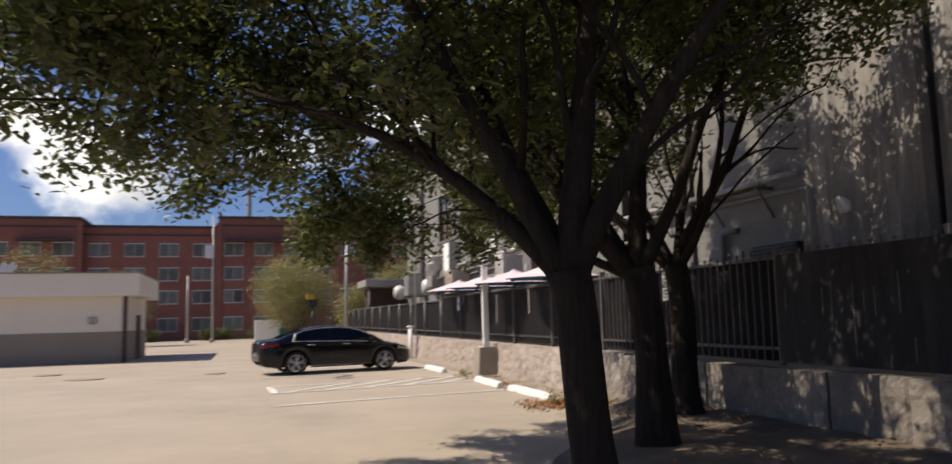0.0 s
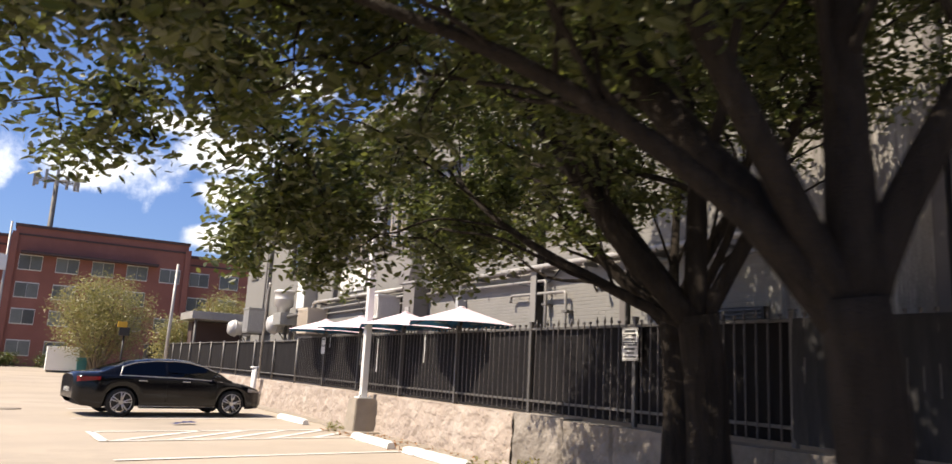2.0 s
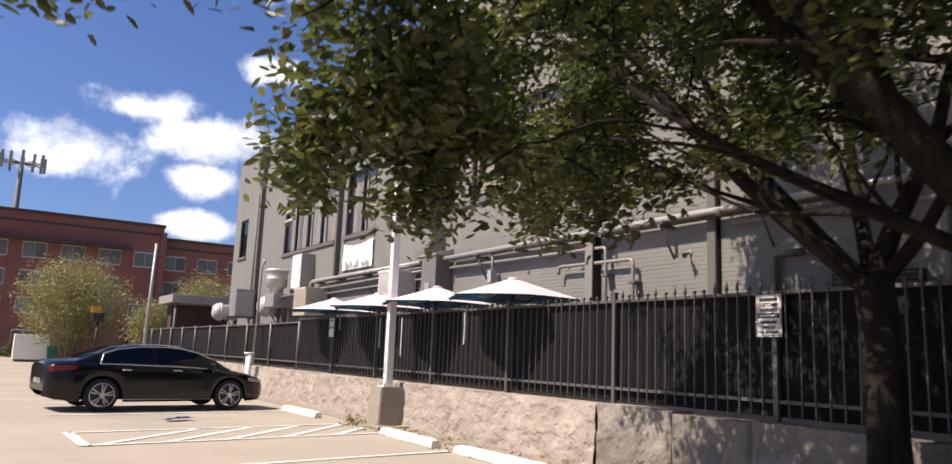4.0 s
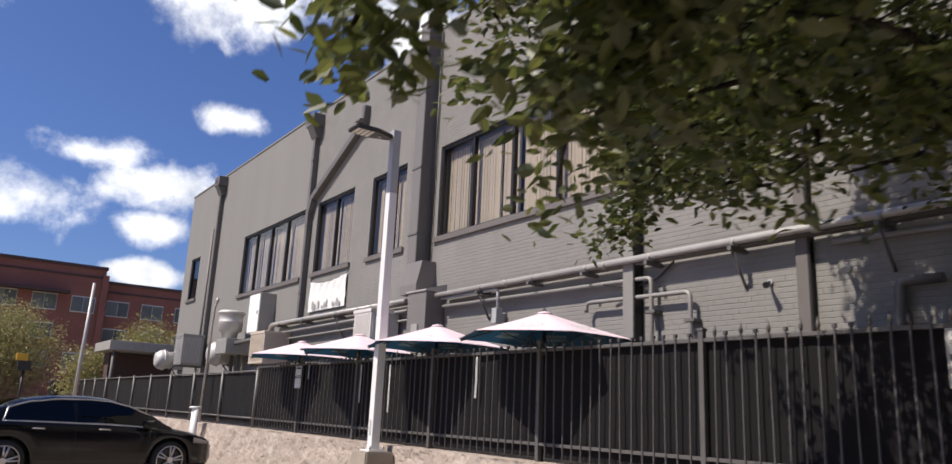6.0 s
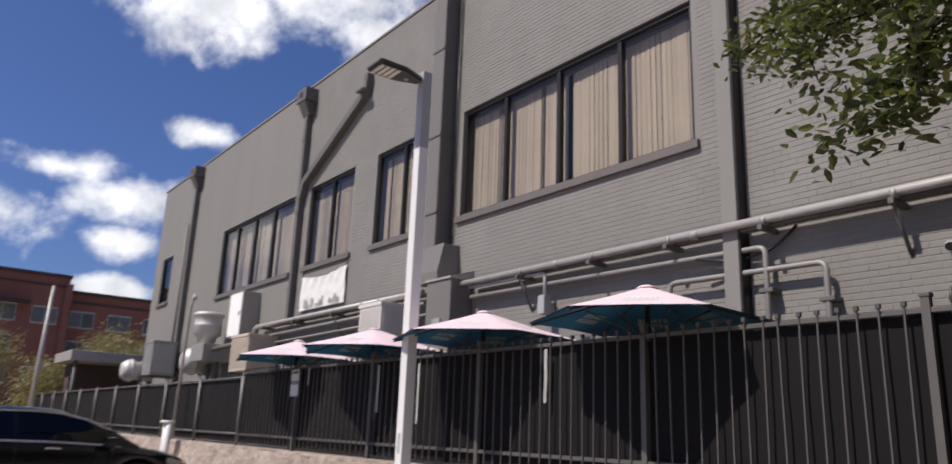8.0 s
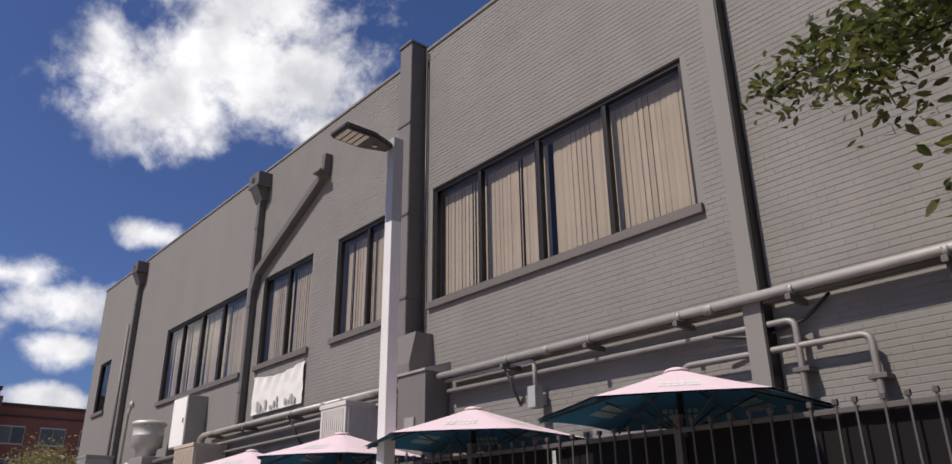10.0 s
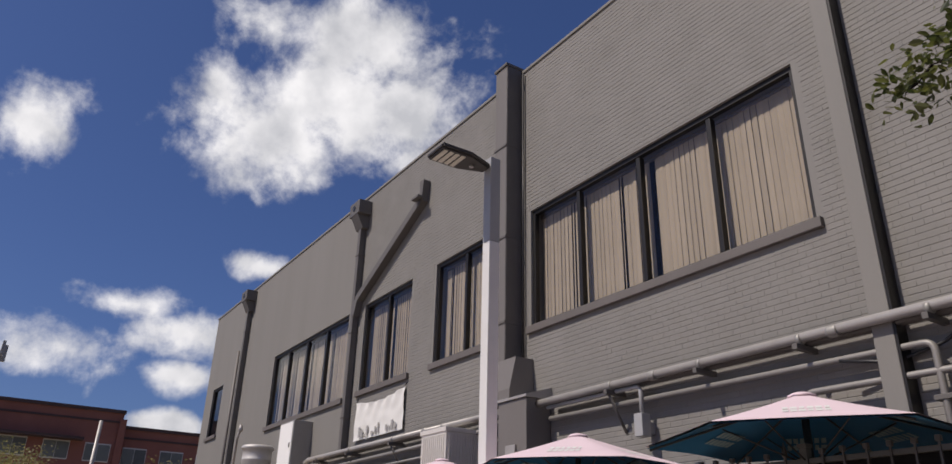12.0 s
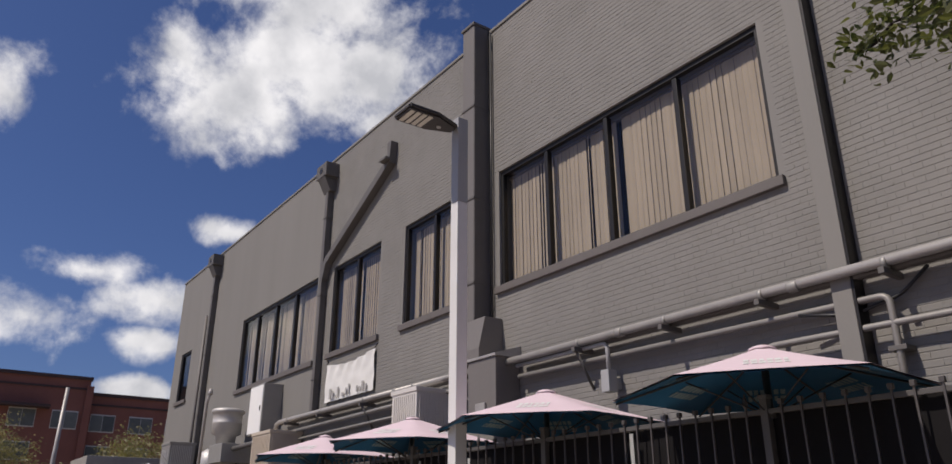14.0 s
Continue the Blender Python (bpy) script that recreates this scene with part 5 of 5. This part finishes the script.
def red_building():
    b = thing("apartment_building", (0, 75, 0), "long four-storey red brick apartment block with flat roof", "building")
    o = (0, 75, 0)
    secs = [(-48, -15.2, 74.0, 11.6), (-15.2, -2.8, 75.0, 10.95), (-2.8, 11.4, 74.0, 11.85), (11.4, 34, 75.0, 10.85)]
    floors = (0.85, 3.5, 5.75, 8.12)
    bm = B()
    box(bm, -0.9, 0, 0, 0.9, 0.14, 1.35)
    fr = finish("frame", bm, M_FARFRAME)
    bm = B()
    box(bm, -0.42, 0, 0, 0.42, 0.02, 1.18)
    pn = finish("pane", bm, M_FARPANE)
    for x0, x1, yf, h in secs:
        bm = B()
        box(bm, x0, yf, 0, x1, 92, h)
        tpart("wall", bm, M_REDBRICK, b, o)
        bm = B()
        box(bm, x0 - 0.1, yf - 0.15, h, x1 + 0.1, 92, h + 0.25)
        tpart("parapet", bm, M_REDDARK, b, o)
        bm = B()
        box(bm, x0 + 0.1, yf - 0.08, h - 0.75, x1 - 0.1, yf - 0.003, h - 0.6)
        tpart("course", bm, M_REDDARK, b, o)
        n = max(2, int((x1 - x0) / 2.7))
        for k in range(n):
            x = x0 + (k + 0.5) * (x1 - x0) / n
            for fi, z in enumerate(floors):
                if rnd.random() < 0.06:
                    continue
                w = part("window", fr, None, b)
                w.matrix_basis = pose(x, yf - 75 - 0.02, z)
                for dx in (-0.44, 0.44):
                    p = part("pane", pn, None, w)
                    p.matrix_basis = pose(dx, -0.025, 0.08)
    for x0, x1 in ((-2.2, 8.8), (-20.3, -15.8)):
        bm = B()
        box(bm, x0, 72.9, 9.5, x1, 73.99, 9.7)
        tpart("awning", bm, M_REDDARK, b, o, "dark flat awning over the top windows")
    for x in (-2.8, 11.4, -15.2):
        bm = B()
        box(bm, x - 0.25, 73.8, 0, x + 0.25, 73.99, 11.4)
        tpart("pier", bm, M_REDBRICK, b, o)


red_building()
# mast with antennas behind the block
t = thing("antenna_mast", (0.15, 140, 0), "tall mast with a crown of antenna panels", "antenna mast")
bm = B()
tube(bm, [(0, 0, 0), (0, 0, 29.9)], [0.6, 0.35], 10)
part("mast", bm, M_TRIM, t)
for k in range(12):
    a = 2 * math.pi * k / 12
    for z in (29.0,):
        bm = B()
        c, s_ = math.cos(a) * 3.2, math.sin(a) * 3.2
        box(bm, c - 0.22, s_ - 0.22, z - 1.3 + 0.3 * (k % 3), c + 0.22, s_ + 0.22, z + 1.2 + 0.3 * (k % 2), 0.05)
        part("antenna", bm, M_ACG, t)
        bm = B()
        tube(bm, [(0, 0, z), (c, s_, z)], 0.09, 6)
        part("arm", bm, M_TRIM, t)
# white container, bin, signal, street poles, canopy
t = thing("white_container", (1.3, 58.6, 0), "plain white boxy container beyond the lot", "container")
bm = B()
box(bm, -0.8, -0.6, 0.15, 1.2, 1.2, 1.75, 0.03)
part("box", bm, M_WHITEBOX, t)
bm = B()
box(bm, 1.25, -0.5, 0.15, 2.8, 1.2, 1.65, 0.03)
part("grey_box", bm, M_FOOT, t)
bm = B()
box(bm, -0.7, -0.5, -0.02, 2.7, 1.1, 0.15)
part("skid", bm, M_TRIM, t)
t = thing("wheelie_bin", (2.65, 57.3, 0), "teal plastic bin beside the container", "bin")
bm = B()
prism(bm, [(-0.25, 0), (0.25, 0), (0.32, 1.0), (-0.32, 1.0)], "y", -0.3, 0.3)
part("body", bm, M_TEALBIN, t)
bm = B()
box(bm, -0.36, -0.34, 1.0, 0.36, 0.34, 1.08, 0.02)
part("lid", bm, M_TEALBIN, t)
t = thing("traffic_signal", (4.3, 50, 0), "black and yellow traffic signal on a short post", "traffic signal")
bm = B()
tube(bm, [(0, 0, 0), (0, 0, 2.6)], 0.06, 8)
part("post", bm, M_BLACK, t)
bm = B()
box(bm, -0.3, -0.15, 2.6, 0.3, 0.15, 3.1, 0.02)
part("housing", bm, M_BLACK, t)
bm = B()
box(bm, -0.42, -0.16, 3.1, 0.12, 0.1, 3.45, 0.02)
part("hood", bm, M_YELLOW, t)


def street_pole(at, h, label, lean=0.0, arm=True):
    t = thing("street_pole", at, label, "pole", "poles beyond the lot")
    bm = B()
    tube(bm, [(0, 0, 0), (lean, 0, h)], [0.1, 0.07], 10)
    part("shaft", bm, M_PIPE, t)
    bm = B()
    lathe(bm, [(0.18, 0), (0.18, 0.25), (0.12, 0.4)], 12)
    part("base", bm, M_FOOT, t)
    return t


street_pole((5.55, 41.5, 0), 6.4, "leaning pale metal pole behind the parked car", 0.1)
p_ = street_pole((-4.9, 64, 0), 5.6, "pale lamp pole before the red building")
p2 = street_pole((-2.85, 62.5, 0), 10.6, "tall grey utility pole before the red building")
bm = B()
box(bm, -0.65, -0.1, 7.0, 0.05, 0.1, 8.1, 0.02)
part("sign_box", bm, M_POLEW, p2)
t = thing("canopy_roof", (9.2, 47, 0), "flat grey canopy on thin posts", "canopy")
bm = B()
box(bm, -1.9, -2, 3.75, 4, 2, 4.2, 0.02)
part("roof", bm, M_PIPE, t)
for x in (-1.6, 3.6):
    bm = B()
    tube(bm, [(x, -1.6, 0), (x, -1.6, 3.75)], 0.08, 8)
    part("post", bm, M_TRIM, t)
bm = B()
box(bm, -1.4, 0.5, 0, 3.8, 1.8, 3.7)
part("back_wall", bm, M_REDDARK, t)


# ---- trees ----
def leaves(name, centres, spread, count, size, material, rngs, droop=0.25):
    """Many small folded leaves round each centre, as one mesh."""
    C = np.repeat(np.asarray(centres, dtype=float), count, axis=0)
    n = len(C)
    P = C + np.clip(rngs.normal(0, 1, (n, 3)), -1.7, 1.7) * np.asarray(spread)
    a = rngs.uniform(0, 2 * np.pi, n)
    d = np.stack([np.cos(a), np.sin(a), rngs.normal(-droop, 0.45, n)], 1)
    d /= np.linalg.norm(d, axis=1)[:, None]
    s = np.cross(d, rngs.normal(0, 1, (n, 3)) + np.array([0, 0, 1.2]))
    s /= np.linalg.norm(s, axis=1)[:, None]
    nrm = np.cross(s, d)
    ln = size * rngs.uniform(0.65, 1.25, n)[:, None]
    w = ln * rngs.uniform(0.18, 0.27, n)[:, None]
    V = np.stack([P, P + d * ln * 0.35 + s * w + nrm * w * 0.25, P + d * ln * 0.75 + s * w * 0.75 + nrm * w * 0.2, P + d * ln,
                  P + d * ln * 0.75 - s * w * 0.75 + nrm * w * 0.2, P + d * ln * 0.35 - s * w + nrm * w * 0.25], 1).reshape(-1, 3)
    i = np.arange(n)[:, None] * 6
    F = np.concatenate([i + np.array([[0, 1, 2, 3]]), i + np.array([[0, 3, 4, 5]])], 0)
    return from_arrays(name, V, F, material)


def grow(bm, p, d, length, r0, r1, wander, seed, n=10, sides=8, lift=0.0):
    """One limb; returns its points."""
    pts, rad = [Vector(p)], [r0]
    d = Vector(d).normalized()
    for i in range(1, n + 1):
        d = (d + wander * noise.noise_vector(Vector((seed * 3.7, i * 0.45, seed))) + Vector((0, 0, lift))).normalized()
        pts.append(pts[-1] + d * length / n)
        rad.append((r0 + (r1 - r0) * i / n) * (1 + 0.08 * noise.noise((seed, i * 1.3, 0))))
    tube(bm, pts, rad, sides)
    return pts


def oak(base, r, lean, fork, limbs, crowns, label, seed, clusters, per, gap=0.07, sprays=()):
    t = thing("oak_tree", base, label, "tree", "trees beside the fence")
    rr = random.Random(seed)
    rg = np.random.default_rng(seed)
    bm = B()
    pts, rad = [], []
    for i in range(15):
        f = i / 14
        flare = 1 + 0.55 * math.exp(-f * 9)
        pts.append(Vector((lean[0] * f + 0.03 * math.sin(5 * f + seed), lean[1] * f, -0.1 + (fork + 0.1) * f)))
        rad.append(r * flare * (1 - 0.12 * f) * (1 + 0.25 * max(0, f - 0.85)))
    rings = tube(bm, pts, rad, 18)
    for v in bm.verts:
        k = noise.noise((v.co.x * 9, v.co.y * 9, v.co.z * 1.6 + seed))
        v.co.x += 0.022 * k
        v.co.y += 0.022 * noise.noise((v.co.y * 9, v.co.x * 9, v.co.z * 1.6 - seed))
    part("trunk", bm, M_BARK, t, "dark furrowed trunk")
    top = pts[-1] - Vector((0, 0, 0.12))
    skeleton = []
    for k, (dx, dy, dz, ln, rl) in enumerate(limbs):
        bm = B()
        lp = grow(bm, top, (dx, dy, dz), ln, rl, rl * 0.3, 0.15, seed + k * 1.9, 12, 10, 0.035)
        subs = []
        for q in range(7):
            i = rr.randint(3, 11)
            dd = (lp[min(i + 1, 12)] - lp[i - 1]).normalized() + Vector((rr.uniform(-1, 1), rr.uniform(-1, 1), rr.uniform(-0.35, 0.75)))
            subs += grow(bm, lp[i], dd, rr.uniform(0.9, 2.2), rl * 0.34 * (1.15 - i / 14), 0.012, 0.4, seed + k * 7 + q, 8, 6)[2:]
        part("limb", bm, M_BARK, t)
        skeleton += lp[3:] + subs
    sk = np.array([tuple(p) for p in skeleton])
    cent = []
    tries = 0
    vol = [c[3] * c[4] * c[5] for c in crowns]
    while len(cent) < clusters and tries < clusters * 40:
        tries += 1
        c = rr.choices(crowns, vol)[0]
        u = Vector((rr.gauss(0, 1), rr.gauss(0, 1), rr.gauss(0, 1))).normalized() * rr.random() ** 0.4
        p = Vector((c[0] + u.x * c[3] - base[0], c[1] + u.y * c[4] - base[1], c[2] + u.z * c[5] - base[2]))
        w = p + Vector(base)
        if w.z < 6.0 and noise.noise(w * 0.95 + Vector((seed, 0, 0))) < gap:
            continue
        if w.x > FX - 0.35:
            continue
        cent.append(p)
    for a, b, count in sprays:
        for i in range(count):
            p = Vector(a).lerp(Vector(b), i / (count - 1)) + 0.09 * (1.3 - i / count) * Vector((rr.gauss(0, 1), rr.gauss(0, 1), rr.gauss(0, 1)))
            cent.append(p - Vector(base))
    bm = B()
    # each tuft hangs on the nearest limb, twig or tuft that is already joined
    arr = np.array([tuple(p) for p in cent])
    near = np.array([((sk - q) ** 2).sum(1).min() for q in arr])
    for i_ in np.argsort(near):
        p = cent[i_]
        j = int(np.argmin(((sk - arr[i_]) ** 2).sum(1)))
        a = Vector(sk[j])
        sk = np.vstack([sk, arr[i_]])
        if (p - a).length > 0.1:
            mid = a.lerp(p, 0.5) + 0.12 * noise.noise_vector(p * 2) * (p - a).length
            tube(bm, [a, mid, p], [0.013, 0.009, 0.004], 4, caps=False)
    tw = part("twig_growth", bm, M_BARK, t)
    tagged(tw, kind="stuff")
    cr = part("crown", leaves("crown", [tuple(p) for p in cent], (0.125, 0.125, 0.125), per, 0.094, M_LEAF, rg), None, t, "dense dark green small-leaved crown")
    tagged(cr, kind="stuff")
    return t


oak((2.21, 0.13, 0.1), 0.155, (-0.26, 0.06), 1.85,
    [(-0.15, 0.85, 1.0, 4.4, 0.125), (-0.45, 0.3, 1.0, 3.8, 0.08), (0.08, 0.1, 1.0, 3.6, 0.12), (0.36, 0.02, 1.0, 3.2, 0.1), (-0.7, 0.5, 1.0, 3.4, 0.07)],
    # the last lobe is an unseen top, added for the shade it casts
    [(0.5, 1.9, 4.4, 2.9, 3.2, 1.55), (-0.6, 3.6, 3.95, 1.4, 1.8, 1.05), (0.2, 3.2, 5.2, 1.9, 1.9, 0.9), (1.05, 5.15, 3.45, 0.95, 1.1, 0.95), (-1.3, 1.6, 4.0, 1.7, 1.9, 1.2), (3.5, 0.3, 5.3, 1.8, 2.1, 1.1), (-0.8, -0.9, 4.9, 2.0, 2.4, 1.4), (2.7, 0.5, 6.7, 1.7, 1.8, 1.1)],
    "oak tree with dark trunk forking low and spreading crown", 3, 1780, 58, -0.02, (((1.0, 4.6, 3.2), (0.85, 6.1, 2.6), 20), ((0.8, 4.4, 3.3), (0.6, 5.6, 2.6), 16), ((1.4, 4.8, 3.1), (1.5, 6.0, 2.45), 16), ((-0.4, 3.6, 3.5), (-0.85, 4.9, 3.05), 14)))
oak((4.19, 2.94, 0.2), 0.2, (-0.14, 0.05), 1.95,
    [(-0.75, 0.6, 1.0, 4.2, 0.12), (-0.15, 0.8, 0.9, 4.4, 0.11), (0.15, 0.2, 1.0, 3.8, 0.12), (0.55, -0.2, 1.0, 3.2, 0.085), (-0.5, 0.8, 0.35, 3.2, 0.06)],
    # unseen upper lobe at the end of the list, added to block sun
    [(2.7, 5.0, 4.3, 2.6, 2.9, 1.65), (3.3, 7.2, 4.1, 1.5, 1.4, 1.1), (2.3, 6.0, 3.1, 1.5, 1.3, 0.75), (3.5, 7.6, 3.5, 0.9, 1.0, 0.6), (4.7, 2.5, 5.4, 2.4, 2.6, 1.6), (4.5, 3.9, 7.0, 1.7, 1.9, 1.2)],
    "oak tree with heavy leaning limbs and drooping foliage", 11, 1180, 58, 0.08)
oak((5.82, 4.93, 0.22), 0.185, (-0.05, 0.1), 2.1,
    [(-0.4, 0.8, 0.9, 4.2, 0.1), (0.05, 0.9, 0.85, 4.4, 0.1), (0.2, -0.1, 1.0, 3.6, 0.1), (0.4, 0.35, 1.0, 3.4, 0.08), (0.2, -0.7, 0.9, 3.0, 0.07)],
    # the last four lobes are unseen, added to shade the fence and wall
    [(5.40, 6.65, 4.8, 2.0, 2.8, 1.75), (5.6, 8.75, 4.15, 0.75, 1.05, 0.55), (6.40, 3.75, 5.7, 2.2, 2.6, 1.6), (5.90, 7.55, 7.2, 1.7, 2.2, 1.5), (6.20, 3.35, 7.7, 0.9, 2.2, 1.0), (4.5, 8.4, 5.5, 1.2, 1.3, 0.6), (6.5, 8.5, 5.7, 0.9, 1.0, 0.6)],
    "oak tree close to the fence with thin hanging twigs", 23, 940, 60, 0.1, (((5.6, 8.1, 4.6), (6.75, 10.8, 5.0), 20), ((5.5, 8.0, 4.5), (5.85, 9.9, 4.35), 18), ((4.9, 7.9, 3.8), (4.8, 9.0, 3.05), 16), ((5.6, 8.3, 4.7), (5.95, 9.6, 4.6), 14)))


def far_tree(at, rx, h, label, seed, clusters=300, leaf=0.15):
    t = thing("small_tree", at, label, "tree", "trees beyond the lot")
    rr, rg = random.Random(seed), np.random.default_rng(seed)
    bm = B()
    tips = []
    for k in range(7):
        a = 2 * math.pi * k / 7 + rr.random()
        tips += grow(bm, (0, 0, 0), (math.cos(a) * 0.5, math.sin(a) * 0.5, 1), h * 0.85, 0.12, 0.02, 0.25, seed + k, 8, 6)[3:]
    part("trunk", bm, M_TWIG, t)
    cs = []
    for _ in range(clusters):
        u = Vector((rr.gauss(0, 1), rr.gauss(0, 1), rr.gauss(0, 1))).normalized() * rr.random() ** 0.45
        cs.append((u.x * rx, u.y * rx, h * 0.58 + u.z * h * 0.42 * (1 + 0.2 * noise.noise(u * 3 + Vector((seed, 0, 0))))))
    cr = part("crown", leaves("crown", cs, (0.4, 0.4, 0.35), 40, leaf, M_BUSHLEAF, rg), None, t, "thin pale green crown")
    tagged(cr, kind="stuff")


far_tree((3.4, 56, 0), 3.3, 6.8, "pale budding tree before the red building", 31, 520)
far_tree((11.2, 53, 0), 2.3, 6.2, "small bright green tree behind the canopy", 37, 360)
far_tree((7.6, 50, 0), 1.6, 3.9, "low bright green bushy tree under the canopy edge", 39, 220)
far_tree((-14.0, 52, 0), 2.6, 6.8, "green tree rising behind the low building", 41, 200)
far_tree((-8.6, 57, 0), 1.8, 5.6, "brown-green tree behind the low building", 43, 160)


def shrub(at, r, label, seed):
    rg = np.random.default_rng(seed)
    t = thing("hedge_shrub", at, label, "shrub", "hedges along the red building")
    cs = [tuple(np.array([rg.normal(0, r * 0.5), rg.normal(0, r * 0.3), abs(rg.normal(0.5, 0.3))])) for _ in range(60)]
    cr = part("foliage", leaves("foliage", cs, (0.2, 0.2, 0.18), 24, 0.15, M_LEAF, rg), None, t)
    tagged(cr, kind="stuff")
    bm = B()
    tube(bm, [(0, 0, 0), (0, 0, 0.6)], 0.06, 6)
    part("stem", bm, M_TWIG, t)


for k, x in enumerate((-3.4, -1.9, 1.0, -8.5, 7.5, -11)):
    shrub((x, 70, 0), 0.9, "low dark green hedge shrub at the red building", 60 + k)

# fallen leaves and weeds by the wall
cs = []
for _ in range(420):
    if rnd.random() < 0.5:
        x, y = rnd.gauss(5.5, 0.4), rnd.gauss(8.5, 0.4)
    elif rnd.random() < 0.5:
        x, y = rnd.uniform(5.5, 6.3), rnd.uniform(9, 16)
    else:
        x, y = rnd.uniform(1.5, 6.2), rnd.uniform(-4, 8)
    x = min(x, 6.25)
    if x < 4.6 and bed_height(x, y) < 0.08:
        continue
    cs.append((x, y, 0.03 + (0.26 * bed_height(x, y) if bed_height(x, y) > 0.01 else 0)))
ob = new("fallen_leaves", leaves("fallen_leaves", cs, (0.12, 0.12, 0.004), 9, 0.06, M_LITTER, np.random.default_rng(77), 0.0))
tagged(ob, "dry brown leaves scattered along the wall", "leaf litter", kind="stuff")
cs = [(rnd.gauss(5.75, 0.12), rnd.gauss(15.9, 0.25), rnd.uniform(0.03, 0.12)) for _ in range(12)] + [(rnd.uniform(5.2, 6.2), rnd.uniform(7.9, 8.9), rnd.uniform(0.1, 0.22)) for _ in range(16)]
ob = new("weeds", leaves("weeds", cs, (0.05, 0.05, 0.04), 10, 0.07, M_WEED, np.random.default_rng(78), -0.8))
tagged(ob, "small weeds at the foot of the wall", "weeds", kind="stuff")

# ---- bricks of the facade, painted with the wall ----
BL, BH, J = 0.205, 0.066, 0.009
PITCH = BH + J
JH = 0.0015


def brick_mesh(w):
    bm = B()
    v = [bm.verts.new(p) for p in ((0, 0, 0), (0, w, 0), (0, w, BH), (0, 0, BH), (-0.004, 0.0008, 0.004), (-0.004, w - 0.0008, 0.004), (-0.004, w - 0.0008, BH - 0.004), (-0.004, 0.0008, BH - 0.004))]
    for q in ((4, 7, 6, 5), (0, 4, 5, 1), (1, 5, 6, 2), (2, 6, 7, 3), (3, 7, 4, 0)):
        bm.faces.new([v[i] for i in q])
    me = bpy.data.meshes.new("brick")
    bm.to_mesh(me)
    bm.free()
    me.materials.append(M_BRICKPAINT)
    return me


ME_BRICK = brick_mesh(BL)
BLOCKED = [(y0 - 0.09, y1 + 0.09, z0 - 0.14, z1 + 0.0) for y0, y1, z0, z1, m, s in WINS] + [(12.27, 12.54, 0, 11), (9.38, 9.62, 0, 11), (18.68, 19.15, 0, 11)]
bv, bf, singles = [], [], 0
row = 0
z = 2.0
while z < ROOF - 0.1:
    y = 6.1 + (BL + JH) / 2 * (row % 2)
    while y < 26.0:
        ya, yb = y, y + BL
        for c0, c1, d0, d1 in BLOCKED:
            if z + BH > d0 and z < d1 and yb > c0 and ya < c1:
                if ya < c0:
                    yb = min(yb, c0)
                elif yb > c1:
                    ya = max(ya, c1)
                else:
                    yb = ya
        if yb - ya > 0.04:
            dx = rnd.uniform(-0.0009, 0.0009)
            if abs(yb - ya - BL) < 1e-6 and 12.75 < ya < 14.6 and 4.15 < z < 5.0 and singles < 110:
                ob = part("brick", ME_BRICK, None, building)
                ob.matrix_basis = pose(dx, ya - 12, z)
                singles += 1
            elif abs(yb - ya - BL) < 1e-6 and 10.6 < ya < 12.1 and 4.3 < z < 6.4 and singles < 290:
                ob = part("brick", ME_BRICK, None, building)
                ob.matrix_basis = pose(dx, ya - 12, z)
                singles += 1
            else:
                n = len(bv)
                x1 = -0.004 + dx
                dz = rnd.uniform(-0.002, 0.002)
                bv += [(0, ya - 12, z), (0, yb - 12, z), (0, yb - 12, z + BH), (0, ya - 12, z + BH), (x1, ya - 11.9992, z + 0.004 + dz), (x1, yb - 12.0008, z + 0.004 + dz), (x1, yb - 12.0008, z + BH - 0.004), (x1, ya - 11.9992, z + BH - 0.004)]
                bf += [(n + 4, n + 7, n + 6, n + 5), (n, n + 4, n + 5, n + 1), (n + 1, n + 5, n + 6, n + 2), (n + 2, n + 6, n + 7, n + 3), (n + 3, n + 7, n + 4, n)]
        y += BL + JH
    z += PITCH
    row += 1
ob = new("brickwork", from_arrays("brickwork", bv, bf, M_BRICKPAINT))
ob.parent = building
tagged(ob, "grey painted brick courses", kind="stuff")
